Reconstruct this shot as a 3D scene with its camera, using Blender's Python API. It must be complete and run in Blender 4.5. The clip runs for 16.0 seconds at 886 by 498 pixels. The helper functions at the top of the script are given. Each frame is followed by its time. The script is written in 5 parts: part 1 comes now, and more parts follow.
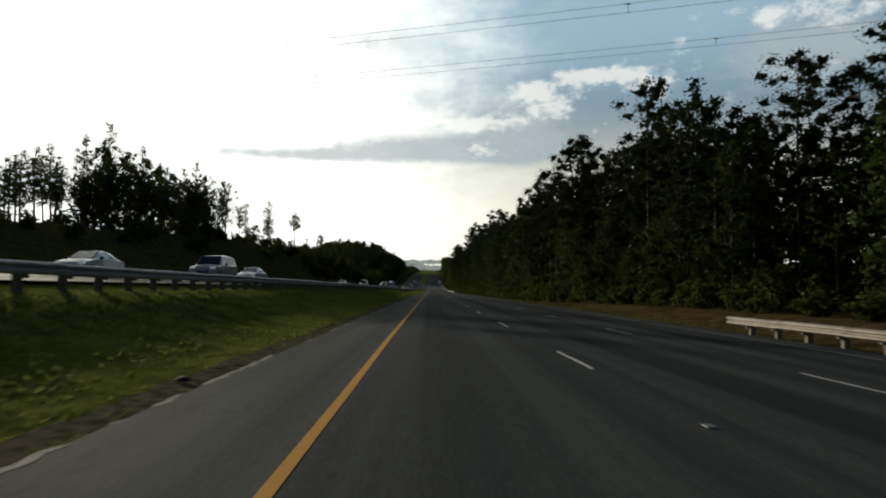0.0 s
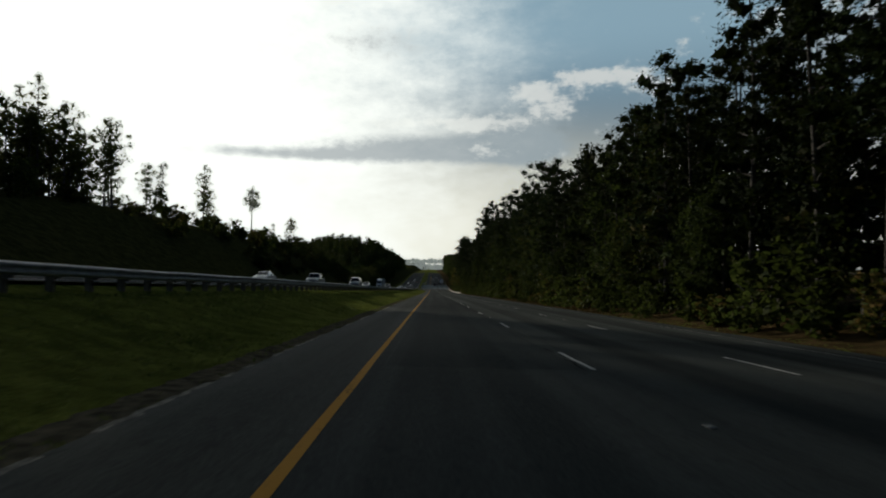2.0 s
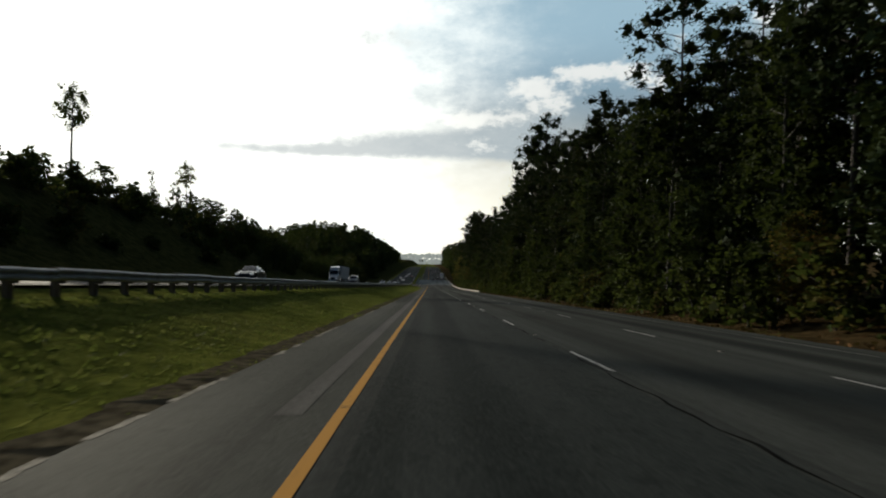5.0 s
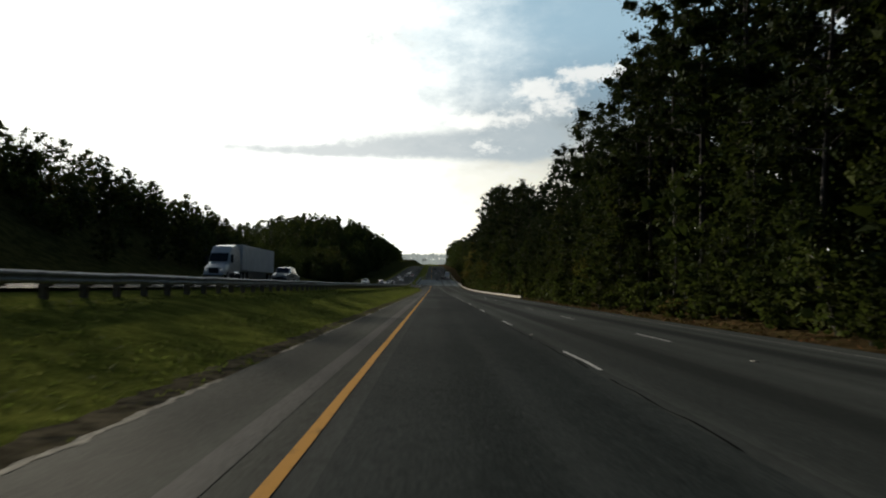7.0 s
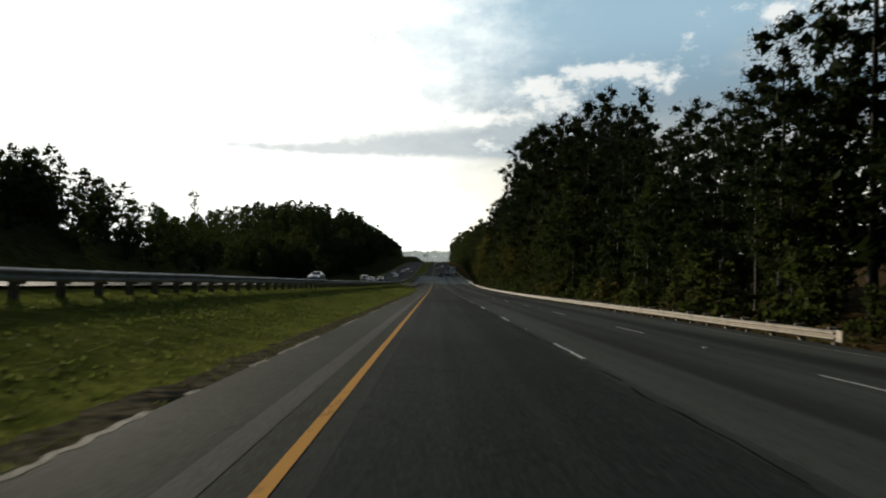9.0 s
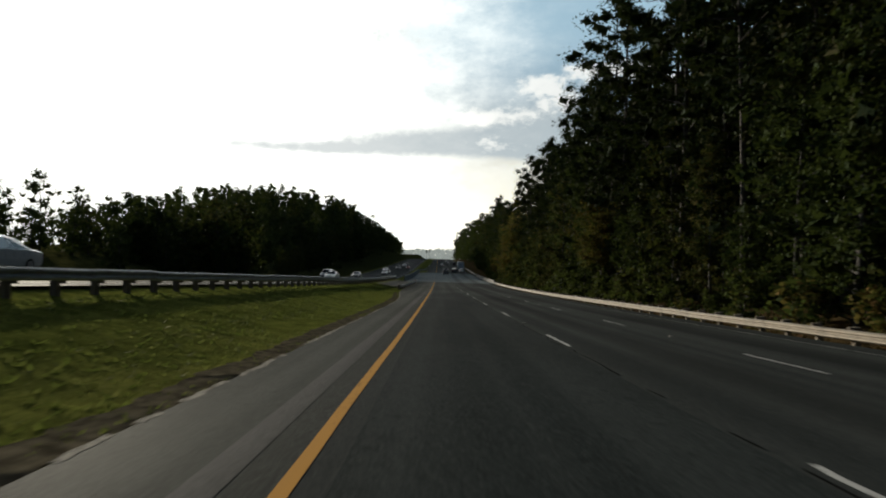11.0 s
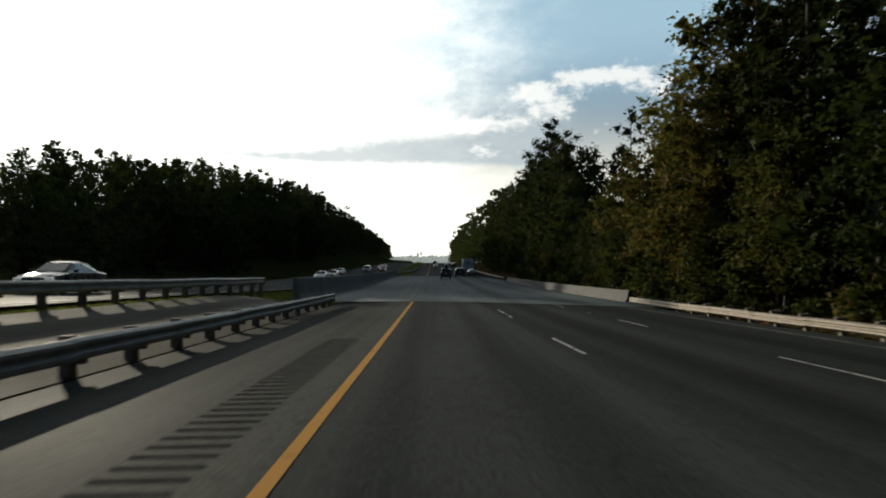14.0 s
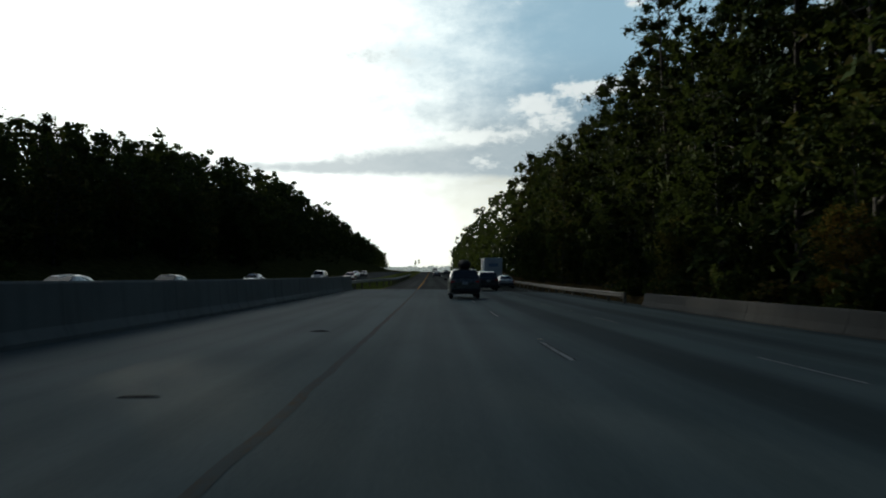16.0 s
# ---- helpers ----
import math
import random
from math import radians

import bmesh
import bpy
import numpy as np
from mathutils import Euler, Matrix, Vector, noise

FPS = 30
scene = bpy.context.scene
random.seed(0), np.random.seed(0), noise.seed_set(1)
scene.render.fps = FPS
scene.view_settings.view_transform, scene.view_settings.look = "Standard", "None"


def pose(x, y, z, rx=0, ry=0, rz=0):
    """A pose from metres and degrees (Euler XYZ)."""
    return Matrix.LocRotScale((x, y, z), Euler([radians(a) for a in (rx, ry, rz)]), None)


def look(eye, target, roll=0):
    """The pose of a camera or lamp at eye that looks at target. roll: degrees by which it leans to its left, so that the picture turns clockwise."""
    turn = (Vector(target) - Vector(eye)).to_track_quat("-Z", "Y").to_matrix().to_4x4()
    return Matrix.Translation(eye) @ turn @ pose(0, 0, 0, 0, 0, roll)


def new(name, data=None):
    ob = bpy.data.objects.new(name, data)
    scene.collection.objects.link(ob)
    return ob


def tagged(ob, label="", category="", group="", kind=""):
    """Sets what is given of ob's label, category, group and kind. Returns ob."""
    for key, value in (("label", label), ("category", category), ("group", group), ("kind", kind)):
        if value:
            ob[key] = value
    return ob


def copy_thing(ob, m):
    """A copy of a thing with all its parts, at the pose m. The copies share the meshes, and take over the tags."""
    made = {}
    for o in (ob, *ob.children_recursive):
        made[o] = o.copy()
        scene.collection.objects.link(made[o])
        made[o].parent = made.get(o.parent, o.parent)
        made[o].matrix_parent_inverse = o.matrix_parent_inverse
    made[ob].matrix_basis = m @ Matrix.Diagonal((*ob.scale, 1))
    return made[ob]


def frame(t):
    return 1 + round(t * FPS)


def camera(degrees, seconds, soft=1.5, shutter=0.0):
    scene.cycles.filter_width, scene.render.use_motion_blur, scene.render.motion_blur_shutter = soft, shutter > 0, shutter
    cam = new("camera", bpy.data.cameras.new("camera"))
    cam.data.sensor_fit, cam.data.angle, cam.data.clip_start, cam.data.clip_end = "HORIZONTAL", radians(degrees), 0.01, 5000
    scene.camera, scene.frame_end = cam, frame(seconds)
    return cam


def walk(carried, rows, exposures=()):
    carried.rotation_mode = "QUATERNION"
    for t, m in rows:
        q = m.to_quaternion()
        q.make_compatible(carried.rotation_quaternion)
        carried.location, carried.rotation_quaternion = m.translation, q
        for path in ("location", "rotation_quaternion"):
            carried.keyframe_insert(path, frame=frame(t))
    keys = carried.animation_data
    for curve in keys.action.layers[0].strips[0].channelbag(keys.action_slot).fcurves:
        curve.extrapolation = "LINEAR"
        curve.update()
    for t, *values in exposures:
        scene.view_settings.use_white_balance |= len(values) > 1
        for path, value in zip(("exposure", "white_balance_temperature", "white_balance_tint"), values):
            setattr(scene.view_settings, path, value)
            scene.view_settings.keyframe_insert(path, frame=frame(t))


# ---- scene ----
cam = camera(67.0, 16.0, soft=2.0, shutter=0.12)

# ---- the road's long section: grade by station, in metres along the road ----
GRADES = [(-400, -0.030), (-60, -0.040), (0, -0.041), (200, -0.043), (400, -0.042), (470, -0.034), (525, -0.022),
          (577, -0.010), (640, 0.002), (740, 0.011), (850, 0.010), (960, 0.000), (1200, -0.012), (3000, 0.0)]
_gy = np.arange(-400.0, 3000.0, 1.0)
_gz = np.cumsum(np.interp(_gy, [g[0] for g in GRADES], [g[1] for g in GRADES]))
_gz -= np.interp(0.0, _gy, _gz)


def zroad(y):
    return float(np.interp(y, _gy, _gz))


EYE = 1.26
RUN = [(0, 0), (3, 109.6), (5.5, 201.8), (7, 256.3), (10.5, 381.6), (12, 434.3), (13, 470.2), (16, 577.0)]


def station(t):
    return float(np.interp(t, [r[0] for r in RUN], [r[1] for r in RUN]))


# seconds, offset across the lane, yaw, tilt and roll in degrees
DRIVE = [(0.0, 0.012, -1.04, 1.02, -0.3), (0.5, 0.012, -1.04, 1.02, -0.5), (1.0, 0.012, -1.02, 1.02, -0.5),
         (1.5, 0.012, -0.99, 1.02, -0.5), (2.0, -0.018, -0.94, 1.02, -0.6), (2.5, -0.038, -0.84, 0.92, -0.8),
         (3.0, -0.058, -0.74, 1.02, -0.8), (5.5, -0.188, -1.19, 0.62, -0.5), (6.0, -0.128, -1.09, 0.62, -0.5),
         (6.5, -0.068, -0.94, 0.72, -0.4), (7.0, -0.018, -0.82, 0.74, -0.6), (7.5, -0.008, -0.69, 0.62, -0.7),
         (8.0, -0.008, -0.69, 0.62, -0.7), (10.5, -0.048, -0.39, 0.48, -0.8), (11.0, -0.108, -0.34, 0.48, -0.8),
         (11.5, -0.148, -0.39, 0.58, -0.8), (12.0, -0.208, -0.54, 0.60, -0.8), (12.5, -0.288, -0.79, 0.62, -0.7),
         (13.0, -0.268, -0.94, 0.72, -0.6), (13.5, -0.108, -0.94, 0.80, -0.4), (14.0, 0.042, -0.89, 1.12, 0.0),
         (14.5, 0.180, -0.88, 1.40, 0.0), (15.0, 0.256, -0.92, 1.65, 0.4), (15.5, 0.322, -0.97, 1.70, 0.1),
         (16.0, 0.360, -0.88, 2.07, 0.0)]
walk(cam, [(t, pose(dx, station(t), zroad(station(t)) + EYE, 90 + up, roll, yaw)) for t, dx, yaw, up, roll in DRIVE],
     [(0, -0.42, 6350, 6), (0.6, -0.48, 6330, 6), (1, -0.78, 6250, 5), (2.5, -0.78, 6250, 5), (3, -0.68, 6300, 5), (5.5, -0.30, 6400, 7), (13, -0.20, 6400, 7), (14.5, -0.15, 6350, 6), (15.0, -0.18, 6250, 4), (15.5, -0.36, 6150, 3), (16, -0.42, 6120, 3)])

# ---- sky, clouds and sun ----
SUN_AZ, SUN_EL = radians(32), radians(10.7)
world = bpy.data.worlds.new("sky")
scene.world = world
world.use_nodes = True


class Nodes:
    """Short calls for building a node tree."""

    def __init__(self, tree):
        self.t = tree

    def add(self, kind, **settings):
        n = self.t.nodes.new(kind)
        for k, v in settings.items():
            setattr(n, k, v)
        return n

    def put(self, sock, v):
        if isinstance(v, bpy.types.NodeSocket):
            self.t.links.new(v, sock)
        else:
            sock.default_value = v

    def math(self, op, a, b=0.0, c=0.0):
        n = self.add("ShaderNodeMath", operation=op)
        for s, v in zip(n.inputs, (a, b, c)):
            self.put(s, v)
        return n.outputs[0]

    def ramp(self, v, a, b, lo=0.0, hi=1.0):
        n = self.add("ShaderNodeMapRange", interpolation_type="SMOOTHSTEP")
        for s, x in zip(n.inputs, (v, a, b, lo, hi)):
            self.put(s, x)
        return n.outputs[0]

    def mix(self, f, a, b, blend="MIX"):
        n = self.add("ShaderNodeMix", data_type="RGBA", blend_type=blend)
        for i, v in ((0, f), (6, a), (7, b)):
            if i > 0 and isinstance(v, tuple) and len(v) == 3:
                v = (*v, 1)
            self.put(n.inputs[i], v)
        return n.outputs[2]

    def noise(self, vec, scale, detail=4.0, rough=0.55, stretch=None):
        if stretch:
            m = self.add("ShaderNodeMapping")
            self.put(m.inputs[0], vec)
            m.inputs[3].default_value = stretch
            vec = m.outputs[0]
        n = self.add("ShaderNodeTexNoise")
        self.put(n.inputs["Vector"], vec)
        n.inputs["Scale"].default_value, n.inputs["Detail"].default_value, n.inputs["Roughness"].default_value = scale, detail, rough
        return n.outputs[0]


def build_sky():
    g = Nodes(world.node_tree)
    bg = world.node_tree.nodes["Background"]
    sky = g.add("ShaderNodeTexSky", sky_type="NISHITA", sun_disc=False, sun_elevation=SUN_EL, sun_rotation=-SUN_AZ)
    sky.air_density, sky.dust_density, sky.ozone_density = 0.8, 1.2, 2.2
    d = g.add("ShaderNodeTexCoord").outputs["Generated"]
    xyz = g.add("ShaderNodeSeparateXYZ")
    g.put(xyz.inputs[0], d)
    x, y, z = xyz.outputs
    az, el = g.math("ARCTAN2", x, y), g.math("ARCSINE", z)
    flat = g.add("ShaderNodeCombineXYZ")
    g.put(flat.inputs[0], az), g.put(flat.inputs[1], el)
    # warp, so that the cloud banks have ragged rims
    n1 = g.noise(flat.outputs[0], 9.0, 7.0, 0.6, (1.0, 2.0, 1.0))
    n2 = g.noise(flat.outputs[0], 38.0, 10.0, 0.72, (1.0, 1.6, 1.0))

    def bank(a, e, wa, we):
        p = g.math("POWER", g.math("DIVIDE", g.math("SUBTRACT", az, a), wa), 2.0)
        q = g.math("POWER", g.math("DIVIDE", g.math("SUBTRACT", el, e), we), 2.0)
        return g.math("EXPONENT", g.math("MULTIPLY", g.math("ADD", p, q), -1.0))

    def total(*banks):
        s = banks[0]
        for b in banks[1:]:
            s = g.math("ADD", s, b)
        return s

    wob = g.math("ADD", g.math("MULTIPLY", g.math("SUBTRACT", n1, 0.5), 1.5), g.math("MULTIPLY", g.math("SUBTRACT", n2, 0.5), 2.0))
    grey = total(bank(-0.01, 0.166, 0.17, 0.024), bank(0.13, 0.176, 0.07, 0.034), g.math("MULTIPLY", bank(-0.24, 0.153, 0.15, 0.010), 0.7), g.math("MULTIPLY", bank(-0.07, 0.315, 0.13, 0.035), 0.55),
                 g.math("MULTIPLY", bank(-0.26, 0.385, 0.08, 0.030), 0.45), bank(-0.60, 0.37, 0.06, 0.03), bank(0.52, 0.27, 0.12, 0.05))
    white = total(bank(0.140, 0.250, 0.050, 0.016), bank(0.185, 0.228, 0.045, 0.018), bank(0.085, 0.205, 0.065, 0.018), bank(0.075, 0.165, 0.040, 0.012), bank(-0.04, 0.203, 0.12, 0.009), bank(0.225, 0.268, 0.045, 0.010),
                  bank(0.300, 0.258, 0.070, 0.026), bank(0.295, 0.375, 0.016, 0.010), bank(0.36, 0.302, 0.014, 0.011), bank(0.47, 0.320, 0.020, 0.016), bank(0.57, 0.325, 0.09, 0.028), bank(-0.15, 0.37, 0.05, 0.02))
    wide = g.math("MULTIPLY", g.ramp(n1, 0.56, 0.72), g.ramp(g.math("ABSOLUTE", az), 0.55, 0.8))
    dg = g.ramp(g.math("ADD", grey, g.math("MULTIPLY", wob, 0.42)), 0.30, 0.85)
    n3 = g.noise(flat.outputs[0], 17.0, 8.0, 0.62, (1.0, 1.7, 1.0))
    frayed = g.math("ADD", g.math("MULTIPLY", g.math("SUBTRACT", n3, 0.5), 3.6), g.math("MULTIPLY", g.math("SUBTRACT", n2, 0.5), 2.2))
    dw = g.ramp(g.math("ADD", g.math("MULTIPLY", white, 1.1), frayed), 0.45, 1.35)
    # bright haze round the sun
    sx, sy, sz = math.sin(-SUN_AZ) * math.cos(SUN_EL), math.cos(SUN_AZ) * math.cos(SUN_EL), math.sin(SUN_EL)
    dot = g.add("ShaderNodeVectorMath", operation="DOT_PRODUCT")
    g.put(dot.inputs[0], d)
    dot.inputs[1].default_value = (sx, sy, sz)
    side = g.math("ADD", dot.outputs["Value"], g.math("ADD", g.math("MULTIPLY", g.math("SUBTRACT", n1, 0.5), 0.16), g.math("MULTIPLY", g.math("SUBTRACT", n2, 0.5), 0.07)))
    near = g.math("POWER", g.ramp(side, 0.69, 0.95), 1.6)
    # the sky away from the sun is the deep evening blue of the plain sky
    front = g.ramp(dot.outputs["Value"], 0.1, 0.6)
    base = g.mix(g.math("MULTIPLY", g.ramp(el, 0.27, 0.02, 0.0, 0.92), front), sky.outputs[0], (29.0, 27.2, 22.8))
    base = g.mix(g.math("MULTIPLY", g.ramp(el, 0.12, 0.34, 0.0, 0.70), g.math("MULTIPLY", front, g.ramp(el, 0.75, 0.42))), base, (11.6, 16.6, 19.8))
    base = g.mix(near, base, (37.0, 36.4, 34.0))
    base = g.mix(g.math("MULTIPLY", wide, 0.5), base, (6.6, 7.0, 7.4))
    lit = g.mix(near, (10.4, 11.9, 12.8), (16.5, 17.0, 17.0))
    rim = g.mix(near, (23.5, 23.0, 22.0), (34.0, 33.5, 31.0))
    base = g.mix(g.math("MULTIPLY", dg, 0.95), base, lit)
    base = g.mix(g.math("MULTIPLY", dw, 0.82), base, rim)
    g.put(bg.inputs[0], base)
    bg.inputs[1].default_value = 0.05


build_sky()
sun = new("sun", bpy.data.lights.new("sun", "SUN"))
sun.data.energy, sun.data.angle, sun.data.color = 5.0, radians(0.6), (1.0, 0.88, 0.70)
sun.matrix_world = look((0, 0, 0), (math.sin(SUN_AZ) * math.cos(SUN_EL), -math.cos(SUN_AZ) * math.cos(SUN_EL), -math.sin(SUN_EL)))

# ---- materials ----
def material(name):
    m = bpy.data.materials.new(name)
    m.use_nodes = True
    g = Nodes(m.node_tree)
    return m, g, m.node_tree.nodes["Principled BSDF"]


def spot(g):
    """World position, for surfaces that stand where they are built."""
    return g.add("ShaderNodeNewGeometry").outputs["Position"]


def bumped(g, bsdf, height, strength, distance=0.02):
    b = g.add("ShaderNodeBump")
    b.inputs["Strength"].default_value, b.inputs["Distance"].default_value = strength, distance
    g.put(b.inputs["Height"], height)
    g.put(bsdf.inputs["Normal"], b.outputs[0])


def plain(name, col, rough=0.6, metal=0.0, vary=0.12, scale=6.0, spec=0.4, where="Object"):
    m, g, p = material(name)
    v = g.add("ShaderNodeTexCoord").outputs["Object"] if where == "Object" else spot(g)
    n = g.noise(v, scale, 5.0)
    lo, hi = tuple(c * (1 - vary) for c in col), tuple(min(1, c * (1 + vary)) for c in col)
    g.put(p.inputs["Base Color"], g.mix(g.ramp(n, 0.3, 0.7), lo, hi))
    p.inputs["Roughness"].default_value, p.inputs["Metallic"].default_value = rough, metal
    p.inputs["Specular IOR Level"].default_value = spec
    return m


def road_surface(name, dark, light, grit=1.0, spec=0.005, oil=0.0):
    """Worn paving: fine stones, long streaks of tyre wear and oil along the road, patches."""
    m, g, p = material(name)
    v = spot(g)
    streak = g.noise(v, 1.0, 3.0, 0.5, (1.1, 0.012, 0.1))
    patch = g.noise(v, 0.16, 4.0, 0.6, (1.0, 0.35, 1.0))
    stone = g.noise(v, 26.0, 4.0, 0.75)
    ravel = g.noise(v, 5.0, 5.0, 0.7, (1.0, 0.6, 1.0))
    c = g.mix(g.ramp(streak, 0.36, 0.64), dark, light)
    c = g.mix(g.ramp(patch, 0.42, 0.72, 0.0, 0.5), c, tuple(0.72 * a for a in dark))
    c = g.mix(g.math("MULTIPLY", g.ramp(stone, 0.45, 0.75), 0.45 * grit), c, tuple(min(1, 1.9 * a) for a in light))
    c = g.mix(g.math("MULTIPLY", g.ramp(stone, 0.5, 0.3), 0.5 * grit), c, tuple(0.45 * a for a in dark))
    c = g.mix(g.ramp(ravel, 0.52, 0.72, 0.0, 0.35 * grit), c, tuple(0.55 * a for a in dark))
    if oil:
        # dark drip band down the middle of each lane
        xyz = g.add("ShaderNodeSeparateXYZ")
        g.put(xyz.inputs[0], v)
        u = g.math("SUBTRACT", g.math("FRACT", g.math("ADD", g.math("DIVIDE", g.math("SUBTRACT", xyz.outputs[0], 4.5), 3.66), 0.5)), 0.5)
        band = g.ramp(g.math("ADD", g.math("ABSOLUTE", u), g.math("MULTIPLY", g.math("SUBTRACT", streak, 0.5), 0.25)), 0.26, 0.04)
        c = g.mix(g.math("MULTIPLY", g.math("MULTIPLY", band, g.ramp(xyz.outputs[0], 2.4, 3.4)), oil), c, tuple(0.35 * a for a in dark))
    g.put(p.inputs["Base Color"], c)
    g.put(p.inputs["Roughness"], g.ramp(patch, 0.3, 0.7, 0.70, 0.88))
    p.inputs["Specular IOR Level"].default_value = spec
    bumped(g, p, stone, 0.5 * grit, 0.01)
    return m


def paint(name, col, under, wear):
    m, g, p = material(name)
    v = spot(g)
    n = g.noise(v, 9.0, 6.0, 0.7)
    big = g.noise(v, 0.5, 3.0)
    lost = g.ramp(g.math("ADD", n, g.math("MULTIPLY", big, 0.35)), wear, wear + 0.16)
    g.put(p.inputs["Base Color"], g.mix(lost, col, under))
    p.inputs["Roughness"].default_value = 0.85
    p.inputs["Specular IOR Level"].default_value = 0.02
    return m


def foliage(name, a, b, dry, through_light=0.28):
    """Leaves: three tones by clump, some light passing through."""
    m, g, p = material(name)
    r = g.add("ShaderNodeNewGeometry").outputs["Random Per Island"]
    o = g.add("ShaderNodeObjectInfo").outputs["Random"]
    c = g.mix(r, a, b)
    c = g.mix(g.ramp(g.math("ADD", g.math("MULTIPLY", r, 0.5), g.math("MULTIPLY", o, 0.7)), 0.75, 1.15), c, dry)
    # each plant is a little lighter or darker than the next
    tone = g.ramp(g.math("FRACT", g.math("MULTIPLY", o, 7.31)), 0.0, 1.0, 0.55, 1.25)
    v = g.add("ShaderNodeHueSaturation")
    g.put(v.inputs["Value"], tone), g.put(v.inputs["Color"], c)
    c = v.outputs[0]
    g.put(p.inputs["Base Color"], c)
    p.inputs["Roughness"].default_value, p.inputs["Specular IOR Level"].default_value = 0.75, 0.02
    t = g.add("ShaderNodeBsdfTranslucent")
    g.put(t.inputs[0], g.mix(0.5, c, (0.08, 0.11, 0.02)))
    mx = g.add("ShaderNodeMixShader")
    mx.inputs[0].default_value = through_light
    g.put(mx.inputs[1], p.outputs[0]), g.put(mx.inputs[2], t.outputs[0])
    g.put(m.node_tree.nodes["Material Output"].inputs[0], mx.outputs[0])
    return m


def bark(name, a, b):
    m, g, p = material(name)
    v = g.add("ShaderNodeTexCoord").outputs["Object"]
    n = g.noise(v, 3.0, 6.0, 0.65, (3.0, 3.0, 0.6))
    g.put(p.inputs["Base Color"], g.mix(g.ramp(n, 0.35, 0.65), a, b))
    p.inputs["Roughness"].default_value = 0.9
    bumped(g, p, n, 0.8, 0.05)
    return m


def earth():
    """Mown verge, with bare soil, dry straw and darker tufts."""
    m, g, p = material("verge_grass_and_soil")
    v = spot(g)
    big, mid, fine = g.noise(v, 0.09, 4.0), g.noise(v, 0.9, 5.0, 0.65), g.noise(v, 14.0, 5.0, 0.7, (1.0, 0.5, 1.0))
    c = g.mix(g.ramp(mid, 0.32, 0.70), (0.082, 0.100, 0.022), (0.205, 0.220, 0.048))
    c = g.mix(g.ramp(big, 0.50, 0.70, 0.0, 0.30), c, (0.190, 0.170, 0.055))
    c = g.mix(g.ramp(fine, 0.42, 0.66, 0.0, 0.40), c, (0.022, 0.032, 0.007))
    # unmown brush on the far bank, leaf litter under the roadside wood
    xyz = g.add("ShaderNodeSeparateXYZ")
    g.put(xyz.inputs[0], v)
    brush = g.mix(g.ramp(mid, 0.35, 0.65), (0.026, 0.030, 0.011), (0.062, 0.056, 0.022))
    litter = g.mix(g.ramp(mid, 0.35, 0.65), (0.040, 0.026, 0.014), (0.095, 0.062, 0.032))
    jag = g.math("MULTIPLY", g.math("SUBTRACT", mid, 0.5), 3.0)
    c = g.mix(g.math("MULTIPLY", g.ramp(g.math("ADD", xyz.outputs[0], jag), -26.5, -29.0), 0.9), c, brush)
    c = g.mix(g.math("MULTIPLY", g.ramp(g.math("ADD", xyz.outputs[0], jag), 10.8, 12.6), 0.94), c, litter)
    g.put(p.inputs["Base Color"], c)
    p.inputs["Roughness"].default_value, p.inputs["Specular IOR Level"].default_value = 0.95, 0.0
    bumped(g, p, fine, 1.0, 0.12)
    return m


def steel(name, tone):
    m, g, p = material(name)
    v = g.add("ShaderNodeTexCoord").outputs["Object"]
    n, s = g.noise(v, 1.4, 6.0, 0.7), g.noise(v, 24.0, 3.0)
    c = g.mix(g.ramp(n, 0.35, 0.7), tone, tuple(0.62 * a for a in tone))
    c = g.mix(g.ramp(g.math("ADD", n, g.math("MULTIPLY", s, 0.4)), 0.84, 0.98, 0.0, 0.7), c, (0.13, 0.06, 0.03))
    g.put(p.inputs["Base Color"], c)
    p.inputs["Metallic"].default_value = 0.35
    g.put(p.inputs["Roughness"], g.ramp(s, 0.3, 0.7, 0.5, 0.68))
    return m


def concrete(name, tone):
    m, g, p = material(name)
    v = spot(g)
    big, drip, fine = g.noise(v, 0.35, 5.0), g.noise(v, 1.2, 4.0, 0.6, (1.0, 1.6, 0.15)), g.noise(v, 22.0, 4.0)
    c = g.mix(g.ramp(big, 0.35, 0.7), tone, tuple(0.75 * a for a in tone))
    c = g.mix(g.ramp(drip, 0.5, 0.72, 0.0, 0.6), c, tuple(0.45 * a for a in tone))
    c = g.mix(g.ramp(fine, 0.4, 0.7, 0.0, 0.25), c, tuple(0.5 * a for a in tone))
    g.put(p.inputs["Base Color"], c)
    p.inputs["Roughness"].default_value = 0.88
    bumped(g, p, fine, 0.35, 0.01)
    return m


def car_paint(name, col, metal=0.3):
    m, g, p = material(name)
    v = g.add("ShaderNodeTexCoord").outputs["Object"]
    n = g.noise(v, 2.5, 5.0)
    g.put(p.inputs["Base Color"], g.mix(g.ramp(n, 0.35, 0.75), col, tuple(0.82 * a for a in col)))
    g.put(p.inputs["Roughness"], g.ramp(n, 0.3, 0.7, 0.22, 0.4))
    p.inputs["Metallic"].default_value = metal
    p.inputs["Coat Weight"].default_value = 0.5
    return m


def lamp_lens(name, col, glow):
    m, g, p = material(name)
    p.inputs["Base Color"].default_value = (*col, 1)
    p.inputs["Roughness"].default_value = 0.2
    p.inputs["Emission Color"].default_value, p.inputs["Emission Strength"].default_value = (*col, 1), glow
    return m


